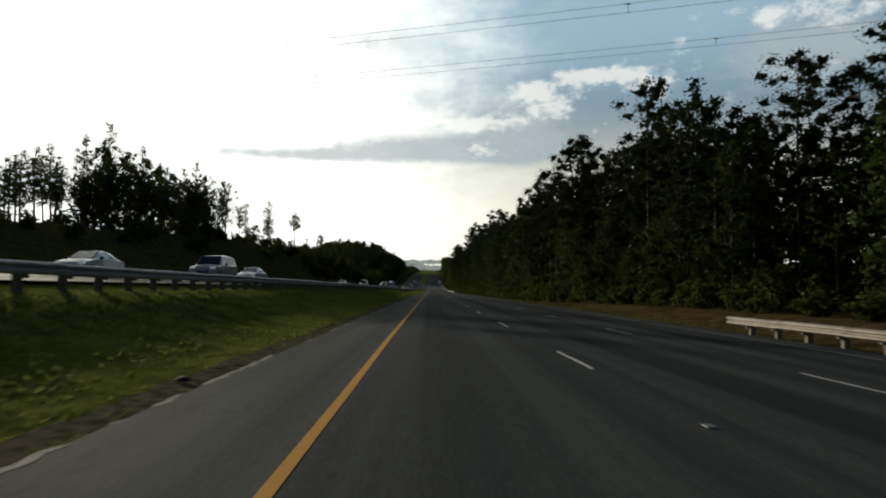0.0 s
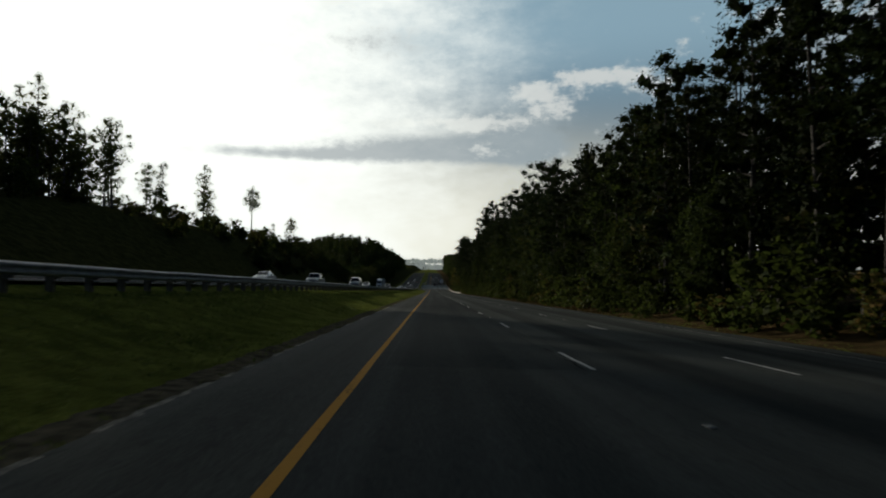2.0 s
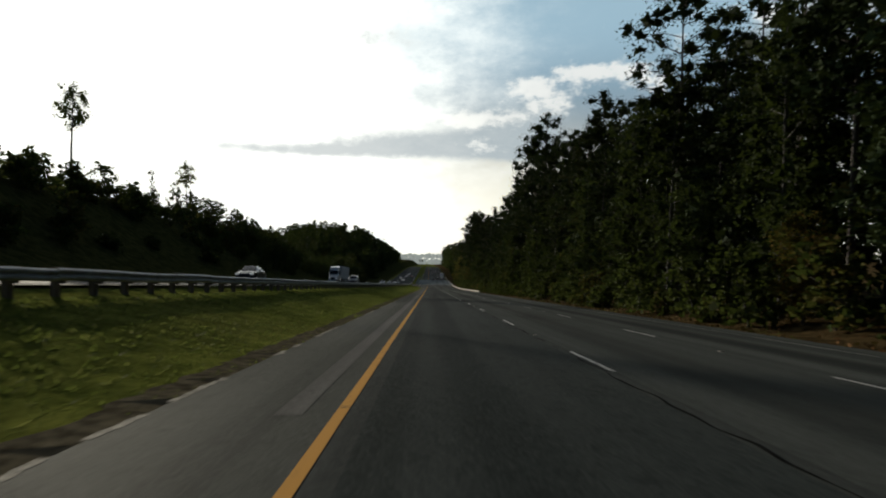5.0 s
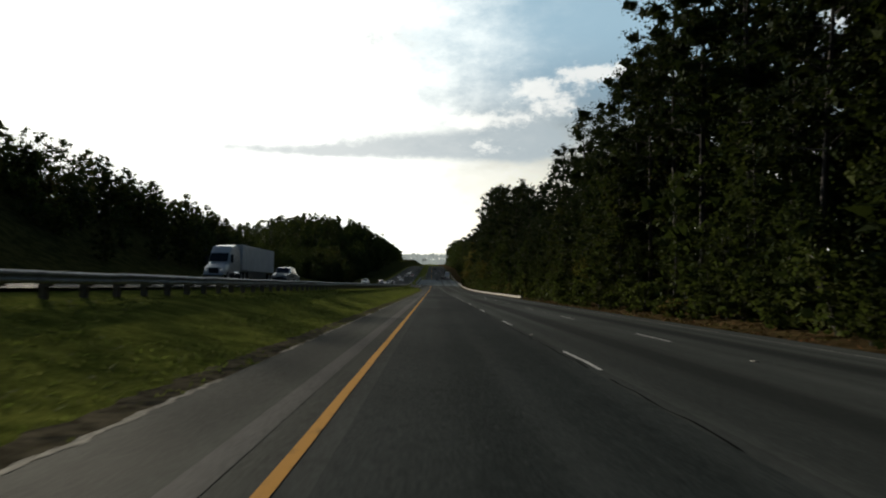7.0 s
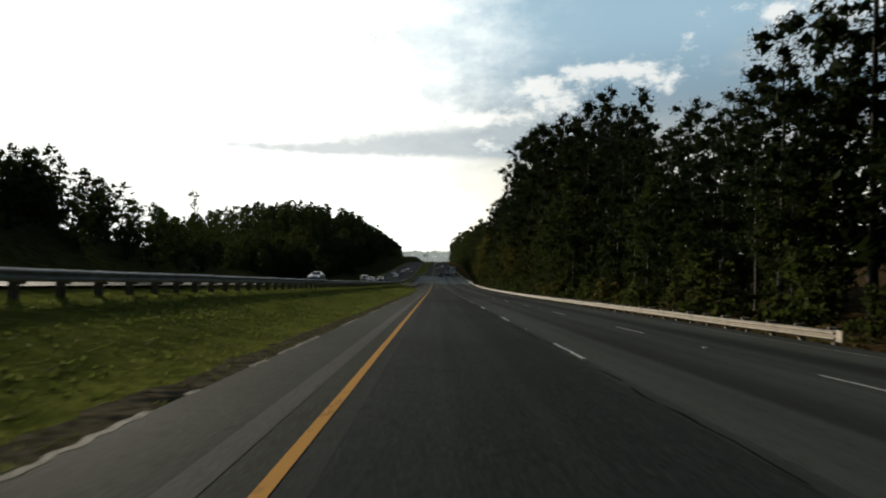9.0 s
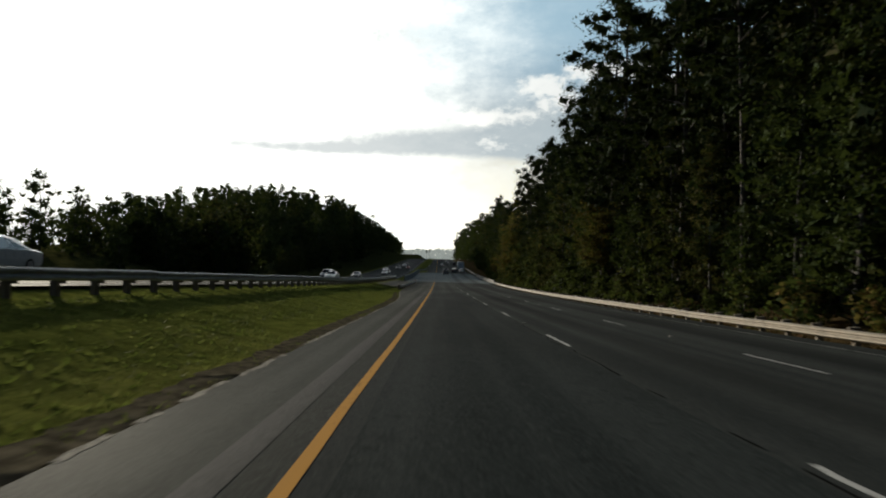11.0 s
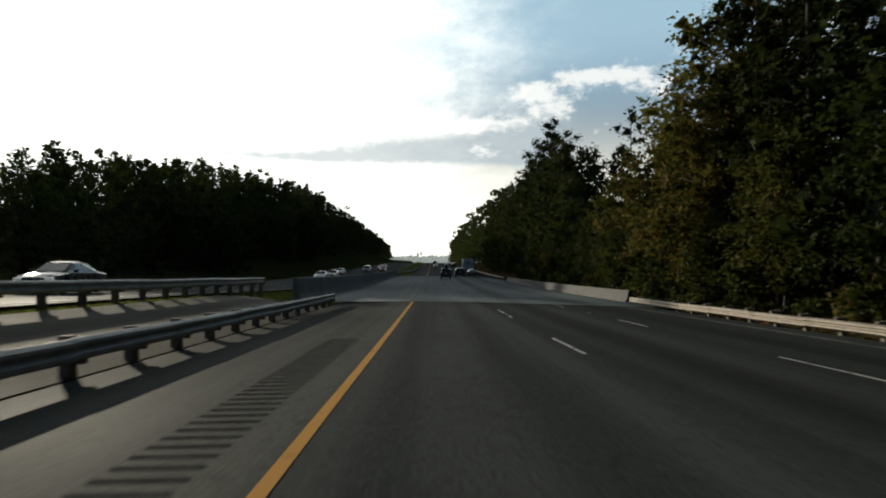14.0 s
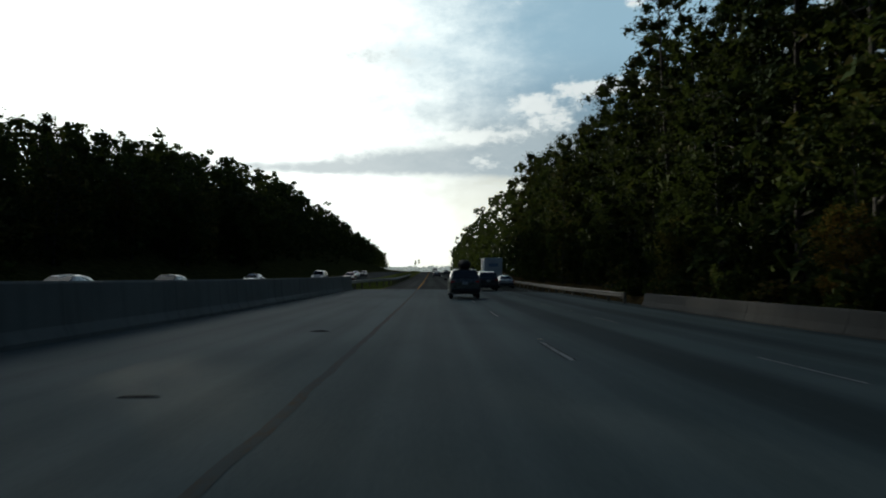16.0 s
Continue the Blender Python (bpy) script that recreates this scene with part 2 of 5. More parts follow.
M_ROAD = road_surface("old_grey_asphalt", (0.0338, 0.0380, 0.0370), (0.0620, 0.0670, 0.0636), oil=0.5)
M_OUTER = road_surface("bleached_asphalt", (0.0451, 0.0500, 0.0475), (0.0790, 0.0850, 0.0789), 0.9, oil=0.5)
M_LANE = road_surface("darker_coarse_asphalt", (0.0244, 0.0290, 0.0285), (0.0451, 0.0510, 0.0494), 1.4)
M_SHOULDER = road_surface("shoulder_asphalt", (0.0432, 0.0460, 0.0418), (0.0771, 0.0810, 0.0722), 1.2)
M_DECK = road_surface("concrete_deck", (0.078, 0.104, 0.108), (0.108, 0.139, 0.143), 0.4, spec=0.05, oil=0.62)
M_EDGE = paint("broken_pale_edge", (0.230, 0.215, 0.180), (0.080, 0.076, 0.064), 0.60)
M_SOIL = plain("damp_roadside_soil", (0.088, 0.076, 0.052), 0.95, 0, 0.5, 5.0, 0.0, "World")
M_APRON = road_surface("dusty_pale_paving", (0.10, 0.093, 0.076), (0.165, 0.153, 0.125), 0.6)
M_STRIP = road_surface("pale_joint_asphalt", (0.080, 0.079, 0.076), (0.125, 0.122, 0.116))
M_GROOVE = plain("scuffed_groove", (0.050, 0.050, 0.048), 0.9, 0, 0.3, 4, 0.0)
M_CRACK = plain("tar_and_cracks", (0.014, 0.014, 0.014), 0.9, 0, 0.3, 4, 0.0)
M_YELLOW = paint("worn_yellow_paint", (0.50, 0.25, 0.045), (0.10, 0.07, 0.03), 0.74)
M_WHITE = paint("worn_white_paint", (0.50, 0.50, 0.48), (0.08, 0.08, 0.08), 0.72)
M_THIN = paint("thin_worn_white_paint", (0.30, 0.30, 0.285), (0.075, 0.076, 0.075), 0.60)
M_FADED = paint("faded_brown_paint", (0.108, 0.090, 0.066), (0.090, 0.104, 0.104), 0.56)
M_GHOST = paint("thin_grey_paint", (0.34, 0.35, 0.35), (0.17, 0.17, 0.17), 0.64)
M_EARTH = earth()
M_STEEL = steel("weathered_galvanised_steel", (0.36, 0.36, 0.35))
M_STEEL_TAN = steel("dusty_galvanised_steel", (0.235, 0.20, 0.155))
M_POST = bark("weathered_timber_post", (0.10, 0.08, 0.06), (0.19, 0.16, 0.12))
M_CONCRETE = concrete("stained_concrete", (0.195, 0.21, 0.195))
# Much darker than M_CONCRETE: shade on the outer parapet is painted into it
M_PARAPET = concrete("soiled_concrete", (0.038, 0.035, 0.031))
M_PINE = foliage("pine_needles", (0.014, 0.025, 0.011), (0.032, 0.044, 0.018), (0.052, 0.048, 0.018), 0.08)
M_LEAF = foliage("broad_leaves", (0.018, 0.030, 0.010), (0.050, 0.064, 0.019), (0.098, 0.076, 0.022), 0.20)
# Lighter than M_LEAF: backlight through the thin crowns is partly painted in
M_BACKLIT = foliage("thin_sunlit_leaves", (0.030, 0.040, 0.012), (0.075, 0.080, 0.024), (0.110, 0.088, 0.030), 0.45)
M_GOLD = foliage("turning_leaves", (0.056, 0.058, 0.014), (0.140, 0.104, 0.024), (0.190, 0.092, 0.022), 0.32)
M_SHRUB = foliage("shrub_leaves", (0.026, 0.040, 0.011), (0.070, 0.078, 0.022), (0.150, 0.090, 0.030), 0.30)
M_BLADE = foliage("grass_blades", (0.080, 0.105, 0.022), (0.175, 0.195, 0.045), (0.205, 0.185, 0.075), 0.5)
M_STRAW = foliage("dry_leaf_litter", (0.060, 0.030, 0.014), (0.120, 0.062, 0.026), (0.150, 0.085, 0.035), 0.1)
# Aerial haze painted onto the far ridge: pale base colour plus a faint glow
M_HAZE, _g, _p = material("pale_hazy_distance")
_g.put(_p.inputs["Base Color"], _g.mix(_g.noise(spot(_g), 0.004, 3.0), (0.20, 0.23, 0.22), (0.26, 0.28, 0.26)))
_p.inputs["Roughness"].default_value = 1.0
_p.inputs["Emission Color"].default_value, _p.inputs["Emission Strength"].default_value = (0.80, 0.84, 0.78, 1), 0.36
M_BARK = bark("pine_bark", (0.016, 0.012, 0.009), (0.036, 0.027, 0.021))
M_BARK_GREY = bark("grey_bark", (0.022, 0.020, 0.017), (0.052, 0.046, 0.039))
M_RUBBER = plain("tyre_rubber", (0.014, 0.014, 0.015), 0.85, 0, 0.2, 9, 0.2)
M_RIM = plain("alloy_rim", (0.38, 0.38, 0.40), 0.35, 0.8, 0.1)
M_TRIM = plain("black_plastic_trim", (0.016, 0.016, 0.017), 0.6, 0, 0.2)
M_TAIL = lamp_lens("red_lamp_lens", (0.22, 0.012, 0.010), 0.04)
M_HEAD = lamp_lens("clear_lamp_lens", (0.75, 0.76, 0.74), 0.25)
M_PLATE = plain("licence_plate_white", (0.55, 0.56, 0.55), 0.5)
M_INK = plain("plate_bars", (0.05, 0.06, 0.10), 0.6)
M_GLASS = plain("tinted_car_glass", (0.012, 0.014, 0.016), 0.06, 0.0, 0.1, 2, 0.6)
M_CHROME = plain("chrome", (0.55, 0.55, 0.56), 0.18, 1.0, 0.05)
M_TRAILER = plain("white_trailer_panel", (0.62, 0.63, 0.63), 0.45, 0.0, 0.08, 1.2)
M_CANVAS = plain("black_canvas_bag", (0.014, 0.014, 0.015), 0.8, 0, 0.3, 5)
M_BLUE = plain("blue_grey_emblem", (0.22, 0.30, 0.42), 0.5)
M_WIRE = plain("aluminium_conductor", (0.10, 0.10, 0.10), 0.5, 0.6)
M_MARKER = plain("pavement_marker_plastic", (0.19, 0.18, 0.15), 0.5)

# ---- helpers for building ----
def mesh_of(name, verts, faces, mats, smooth=False, index=None):
    me = bpy.data.meshes.new(name)
    me.from_pydata([tuple(map(float, v)) for v in verts], [], faces)
    for m in mats if isinstance(mats, (list, tuple)) else [mats]:
        me.materials.append(m)
    if index is not None:
        me.polygons.foreach_set("material_index", index)
    if smooth:
        me.polygons.foreach_set("use_smooth", [True] * len(me.polygons))
    me.update()
    return me


def part(name, bm, mat, parent, label="", smooth=False):
    """One mesh object, from a bmesh, under a thing or a part."""
    me = bpy.data.meshes.new(name)
    bm.normal_update()
    bm.to_mesh(me)
    bm.free()
    me.materials.append(mat)
    if smooth:
        me.polygons.foreach_set("use_smooth", [True] * len(me.polygons))
    ob = new(name, me)
    ob.parent = parent
    return tagged(ob, label) if label else ob


def child(name, me, parent, m=None):
    ob = new(name, me)
    ob.parent = parent
    if m is not None:
        ob.matrix_basis = m
    return ob


def box(bm, x0, x1, y0, y1, z0, z1, bevel=0.0, m=None):
    made = bmesh.ops.create_cube(bm, size=1.0, matrix=Matrix.LocRotScale(((x0 + x1) / 2, (y0 + y1) / 2, (z0 + z1) / 2), None, (x1 - x0, y1 - y0, z1 - z0)))
    vs = made["verts"]
    if m is not None:
        bmesh.ops.transform(bm, matrix=m, verts=vs)
    if bevel:
        es = list({e for v in vs for e in v.link_edges})
        bmesh.ops.bevel(bm, geom=es, offset=bevel, segments=2, affect="EDGES", profile=0.6)
    return bm


def cyl(bm, r, depth, m, seg=14, r2=None):
    bmesh.ops.create_cone(bm, cap_ends=True, segments=seg, radius1=r, radius2=r if r2 is None else r2, depth=depth, matrix=m)
    return bm


def sweep(name, profile, ys, zfun, mat, closed=False, kind="", label=""):
    """A long strip: a cross profile of (x, z) carried along the road's stations."""
    n = len(profile)
    vs, fs = [], []
    for y in ys:
        b = zfun(y)
        vs += [(x, y, b + z) for x, z in profile]
    for i in range(len(ys) - 1):
        for j in range(n if closed else n - 1):
            a, c = i * n + j, i * n + (j + 1) % n
            fs.append((a, c, c + n, a + n))
    if closed:
        fs += [tuple(range(n - 1, -1, -1)), tuple(range((len(ys) - 1) * n, len(ys) * n))]
    ob = new(name, mesh_of(name, vs, fs, mat))
    return tagged(ob, label, kind=kind)


def steps(a, b, s):
    return np.linspace(a, b, max(2, int(round((b - a) / s)) + 1))


# ---- the lie of the land ----
def crossfall(x):
    """Height of the paving across the road: the outer lanes lean away more."""
    if x > 2.7:
        return -0.0555 - 0.031 * (x - 2.7)
    return -0.015 * (x + 1.0) if x > -1 else 0.02 * (x + 1.0)


def smooth(a, b, v):
    u = min(1.0, max(0.0, (v - a) / (b - a)))
    return u * u * (3 - 2 * u)


RAIL_X = -9.3
BRIDGE = (540.0, 640.0)


def rise(y):
    """Height of the ground under the median guardrail over the road."""
    return 1.10 - 0.30 * smooth(20, 280, y) - 0.06 * smooth(280, 420, y) - 0.26 * smooth(430, 525, y)


def edge_x(y):
    """The inner rim of the paving."""
    return -3.0 + 0.22 * smooth(150, 400, y) - 1.9 * smooth(438, 486, y)


def left_road(x, y):
    """Height of the other carriageway over the near one."""
    return rise(y) + 0.1 + 0.22 * (1 - smooth(380, 520, y)) - 0.60 * smooth(525, 585, y) + (0.05 - 0.055 * smooth(400, 575, y)) * (-10.3 - x)


PLATEAU = [(-300, 9), (-60, 6), (60, 6), (180, 7.5), (250, 6.0), (320, 2.5), (400, -6), (480, -15), (560, -20), (650, -19), (760, -16), (900, -14), (1200, -16), (3000, -16)]


def land(x, y):
    """Height of the open ground."""
    zr = zroad(y)
    if x >= 11.2:
        v = crossfall(11.2) - 0.06
        v -= 0.30 * smooth(11.2, 12.6, x) - 0.55 * smooth(14.8, 19.0, x) - 1.5 * smooth(22, 60, x)
        g = zr + v + 10 * smooth(70, 260, x)
    elif x > edge_x(y) - 0.05:
        g = zr + crossfall(x) - 0.12
    elif x > -10.2:
        u = smooth(edge_x(y) - 0.6, RAIL_X, x)
        g = zr + (crossfall(edge_x(y)) - 0.07) * (1 - u) + rise(y) * u
        g -= (0.8 * smooth(535, 545, y) * (1 - smooth(640, 655, y))) * smooth(-3.6, -4.5, x)
    elif x > -25.6:
        g = zr + left_road(x, y) - 0.10
    else:
        foot = zr + left_road(-25.6, y) - 0.12 - 0.3 * smooth(-25.6, -28, x)
        top = float(np.interp(y, [p[0] for p in PLATEAU], [p[1] for p in PLATEAU]))
        top += 25.0 * math.exp(-((x + 108) / 42) ** 2 / 2 - ((y - 855) / 115) ** 2 / 2) + 5.0 * math.exp(-((x + 90) / 30) ** 2 / 2 - ((y - 660) / 80) ** 2 / 2)
        top += 27.0 * math.exp(-((x + 150) / 52) ** 2 / 2 - ((y - 1110) / 110) ** 2 / 2)
        u = smooth(-29, -58, x)
        g = foot * (1 - u) + top * u
        g += 0.5 * noise.noise((x * 0.06, y * 0.06, 3.0)) * u
    return g


def build_ground():
    xs = [-4500, -2400, -1300, -700, -400, -250, -180, -140, -115, -95, -80, -68, -58, -50, -43, -37, -32, -29, -27.5, -25.6, -24, -17, -10.3, -9.3, -8.2, -7.2, -6.2, -5.3,
          -4.95, -4.7, -4.2, -3.7, -3.3, -3.06, -2.84, -2.5, -1, 5, 11.1, 11.3, 12.0, 12.7, 13.6, 14.4, 15.4, 16.8, 18.5, 21, 26, 34, 45, 60, 85, 120, 180, 260, 420, 700, 1300, 2400, 4500]
    ys = [-600, -300, -150] + list(range(-80, 1000, 6)) + [1010, 1040, 1090, 1160, 1250, 1400, 1650, 2000, 2600, 3400, 4600]
    vs, fs = [], []
    for y in ys:
        for x in xs:
            vs.append((x, y, land(x, y) + (0.06 * noise.noise((x * 0.5, y * 0.5, 0)) if x < -4.4 or x > 13.7 else 0)))
    n = len(xs)
    for i in range(len(ys) - 1):
        for j in range(n - 1):
            fs.append((i * n + j, i * n + j + 1, (i + 1) * n + j + 1, (i + 1) * n + j))
    tagged(new("ground", mesh_of("ground", vs, fs, M_EARTH, True)), "rolling verge and hills of mown grass and bare soil", kind="structure")


build_ground()

# ---- paving ----
ALONG = steps(-80, 1100, 5)
tagged(sweep("road", [(-1.0, 0.0), (2.7, crossfall(2.7)), (11.2, crossfall(11.2)), (11.3, crossfall(11.3) - 0.3)], ALONG, zroad, M_ROAD, kind="structure"),
       "three-lane grey asphalt carriageway, worn and streaked")
sweep("shoulder", [(-3.1, -0.3), (-3.0, 0.0), (-1.0, 0.0)], steps(-80, 1100, 4), zroad, M_SHOULDER, kind="structure", label="narrow inner asphalt shoulder beside the yellow line")
for v in bpy.data.objects["shoulder"].data.vertices:
    if v.co.x < -2:
        v.co.x += edge_x(v.co.y) + 3.0
        v.co.z += crossfall(v.co.x)
sweep("lane_surface", [(-0.75, 0.0), (2.48, crossfall(2.48) + 0.004)], steps(84, 468, 4), zroad, M_LANE, kind="structure", label="darker relaid asphalt strip of the inner lane")
sweep("outer_lane_surface", [(2.70, crossfall(2.70) + 0.004), (11.1, crossfall(11.1) + 0.004)], steps(92, 392, 4), zroad, M_OUTER, kind="structure", label="paler bleached asphalt of the two outer lanes")
sweep("shoulder_strip", [(-1.68, crossfall(-1.68) + 0.004), (-1.40, crossfall(-1.40) + 0.004)], steps(190, 470, 5), zroad, M_STRIP, kind="structure", label="paler joint strip along the inner shoulder")
sweep("median_apron", [(-8.9, 0.0), (-4.75, 0.0)], steps(492, 541, 3.5), lambda y: 0.0, M_APRON, kind="structure", label="pale dusty paved strip between the two median guardrails")
for v in bpy.data.objects["median_apron"].data.vertices:
    v.co.z = land(v.co.x, v.co.y) + 0.05 + (0.0 if v.co.x < -6 else 0.03)
sweep("bridge_deck", [(-7.4, crossfall(-1.0) - 0.3), (-7.4, 0.008), (-1.0, 0.008), (2.7, crossfall(2.7) + 0.008), (12.6, crossfall(12.6) + 0.008), (12.6, crossfall(12.6) - 0.3)], steps(BRIDGE[0], BRIDGE[1], 5), zroad, M_DECK,
      kind="structure", label="pale concrete bridge deck, smooth and stained")
tagged(sweep("far_carriageway", [(-25.4, 0.0), (-10.3, 0.0)], ALONG, lambda y: 0.0, M_ROAD, kind="structure"), "raised grey asphalt carriageway for oncoming traffic")
for v in bpy.data.objects["far_carriageway"].data.vertices:
    v.co.z = zroad(v.co.y) + left_road(v.co.x, v.co.y)


def ribbon(name, x0, x1, ya, yb, lift, mat, step=4.0, zfun=None, wander=0.0, along=lambda y: 0.0, broken=0.0):
    """A painted line, lying on the paving."""
    vs, fs = [], []
    ys = steps(ya, yb, step)
    for i, y in enumerate(ys):
        o = along(y) + wander * (0.45 * noise.noise((y * 0.5, x0, 0.0)) + 0.75 * noise.noise((y * 3.7, x0, 5.0)))
        for x in (x0 + o, x1 + o + 0.4 * wander * noise.noise((y * 1.9, x1, 4.0))):
            z = (zroad(y) + crossfall(x) if zfun is None else zfun(x, y)) + lift
            vs.append((x, y, z))
    for i in range(len(ys) - 1):
        if broken and 0.5 + noise.noise((ys[i] * 0.23, x0, 7.0)) + 0.6 * noise.noise((ys[i] * 1.1, x0, 2.0)) < broken:
            continue
        fs.append((2 * i, 2 * i + 1, 2 * i + 3, 2 * i + 2))
    return new(name, mesh_of(name, vs, fs, mat))


tagged(ribbon("yellow_edge_line", -1.09, -0.975, -80, 540, 0.005, M_YELLOW, 2.0, wander=0.02, along=lambda y: 0.055 * smooth(400, 425, y) + 0.04 * smooth(20, 5, y)), "solid yellow edge line, slightly worn", kind="structure")
tagged(ribbon("faded_edge_line", -1.10, -0.97, 541, 640, 0.012, M_FADED, 0.5, wander=0.05), "brownish worn-off edge line on the concrete deck", kind="structure")
tagged(ribbon("yellow_edge_line", -1.12, -0.96, 641, 1090, 0.006, M_YELLOW, 4.0), "solid yellow edge line beyond the bridge", kind="structure")
for ya, yb in ((-80, 540), (641, 1090)):
    tagged(ribbon("white_edge_line", 9.92, 10.02, ya, yb, 0.012, M_THIN, 4.0), "thin white edge line by the outer shoulder", kind="structure")
tagged(ribbon("white_edge_line", -11.3, -11.16, -80, 1090, 0.012, M_WHITE, 5.0, lambda x, y: zroad(y) + left_road(x, y)), "thin edge line of the far carriageway", kind="structure")
tagged(ribbon("soil_strip", -0.62, 0.02, -80, 470, 0.05, M_SOIL, 0.25, land, 0.22, edge_x), "dark bare soil along the rim of the shoulder", kind="structure")
tagged(ribbon("pale_pavement_edge", -0.05, 0.05, -80, 470, 0.004, M_EDGE, 0.12, lambda x, y: zroad(y) + crossfall(x), 0.11, edge_x, 0.46), "crumbled pale gravelly edge of the shoulder", kind="structure")
tagged(ribbon("tar_joint", 2.51, 2.545, 84, 470, 0.008, M_CRACK, 0.6, wander=0.10, broken=0.30), "ragged dark joint beside the lane line", kind="structure")
for x0, x1 in ((-4.4, -1.0), (-1.0, 2.7), (2.7, 12.0)):
    tagged(ribbon("deck_joint", x0, x1, 539.7, 540.2, 0.014, M_CRACK, 0.25), "dark cross joint where the bridge begins", kind="structure")

tagged(ribbon("tar_joint", 2.50, 2.575, 436, 470, 0.0085, M_CRACK, 0.16, wander=0.13, broken=0.22), "crumbled dark joint along the lane line before the bridge", kind="structure")
tagged(ribbon("skid_mark", -0.028, 0.028, 560, 577, 0.014, M_GROOVE, 0.5, None, 0.05, lambda y: -0.35 - 1.15 * smooth(561, 577, y), 0.15), "thin dark skid mark curving over the concrete deck", kind="structure")
# lane dashes: 10 ft of paint every 40 ft
PHASE = 10.96
OUTER_SHIFT = [(0, -3.1), (110, 1.5), (249, -5.5), (410, -3.0), (470, -3.6), (503, -8.2), (516, -7.2), (537, -10.0)]


def outer_shift(y):
    """The middle line's dashes drift against the inner line's."""
    return float(np.interp(y, [p[0] for p in OUTER_SHIFT], [p[1] for p in OUTER_SHIFT]))


for x0 in (2.68, 6.34):
    for k in range(-3, 70):
        y = PHASE + 12.19 * k
        if x0 > 3:
            y += outer_shift(y)
        else:
            y += 3.9 if BRIDGE[0] < y < BRIDGE[1] - 6 else (-3.4 if y < 508 else -5.5) if 476 < y < BRIDGE[0] else 0.0
        on_deck = BRIDGE[0] - 3 < y < BRIDGE[1]
        x = x0 - (0.08 if on_deck else 0.0)
        if BRIDGE[0] < y < BRIDGE[1]:
            for side in (-0.07, 0.07):
                tagged(ribbon("groove", x + side - 0.012, x + side + 0.012, y, y + 3.05, 0.013, M_GROOVE, 0.8), "thin dark groove beside a worn lane dash", kind="structure")
        tagged(ribbon("lane_dash", x - 0.04, x + 0.04, y, y + 3.05, 0.013 if on_deck else 0.009, M_GHOST if on_deck else M_WHITE, 0.3, wander=0.035),
               "short white lane dash, worn paint on the carriageway", "road marking", "lane dashes", "structure")
tagged(ribbon("lane_dash", 2.61, 2.70, 527.95, 528.75, 0.009, M_WHITE, 0.45), "short stray piece of white lane dash", "road marking", "lane dashes", "structure")
for k in range(0, 58):
    y = PHASE + 12.19 * k + 1.4
    for x in (-13.9 - 1.2, -18.8):
        tagged(ribbon("lane_dash", x - 0.06, x + 0.06, y, y + 3.05, 0.02, M_WHITE, 3.0, lambda a, b: zroad(b) + left_road(a, b)),
               "white lane dash on the far carriageway", "road marking", "far lane dashes", "structure")

# ---- guardrails and barriers ----
W_BEAM = [(0.0, 0.0), (0.03, 0.015), (0.075, 0.05), (0.075, 0.095), (0.012, 0.14), (0.012, 0.17), (0.075, 0.215), (0.075, 0.26), (0.03, 0.295), (0.0, 0.31)]


def beam_mesh(length, side, mat):
    vs, fs = [], []
    n = len(W_BEAM)
    for y in (0.0, length):
        vs += [(side * x, y, z) for x, z in W_BEAM] + [(side * (x - 0.006), y, z) for x, z in reversed(W_BEAM)]
    for j in range(2 * n):
        fs.append((j, (j + 1) % (2 * n), (j + 1) % (2 * n) + 2 * n, j + 2 * n))
    return mesh_of("rail_beam", vs, fs, mat)


def post_mesh(side):
    bm = bmesh.new()
    box(bm, -0.09 - side * 0.24, 0.09 - side * 0.24, -0.075, 0.075, -0.35, 0.74)
    box(bm, -0.08 - side * 0.08, 0.08 - side * 0.08, -0.07, 0.07, 0.36, 0.73)
    me = bpy.data.meshes.new("post")
    bm.to_mesh(me)
    bm.free()
    me.materials.append(M_POST)
    return me


def guardrail(xfun, y0, y1, zfun, side, mat, label, spacing=1.905, low=0.43):
    """A W-beam rail on timber posts; side: +1 when its face looks to +x."""
    rail = tagged(new("guardrail"), label, "guardrail")
    rail.matrix_basis = pose(xfun(y0), y0, zfun(y0))
    origin = rail.matrix_basis.translation
    beam, post = beam_mesh(3.83, side, mat), post_mesh(side)
    n = int((y1 - y0) / 3.81)
    for i in range(n):
        ya, yb = y0 + 3.81 * i, y0 + 3.81 * (i + 1)
        a, b = Vector((xfun(ya), ya, zfun(ya))), Vector((xfun(yb), yb, zfun(yb)))
        d = b - a
        tilt, turn = math.atan2(d.z, d.xy.length), math.atan2(-d.x, d.y)
        jog = random.uniform(-0.012, 0.012)
        child("rail_beam", beam, rail, Matrix.Translation(a - origin + Vector((0.006 * (i % 2) * side, 0, low + jog))) @ Euler((tilt + random.uniform(-0.003, 0.003), 0, turn)).to_matrix().to_4x4())
    for i in range(int((y1 - y0) / spacing)):
        y = y0 + 0.4 + spacing * i
        child("post", post, rail, Matrix.Translation(Vector((xfun(y), y, zfun(y))) - origin) @ pose(0, 0, 0, random.uniform(-1.5, 1.5), random.uniform(-1.5, 1.5)))
    # flared end piece
    bm = bmesh.new()
    box(bm, -0.03, 0.05, -0.35, 0.0, low - 0.02, low + 0.33, 0.02)
    part("end_piece", bm, mat, rail)
    return rail


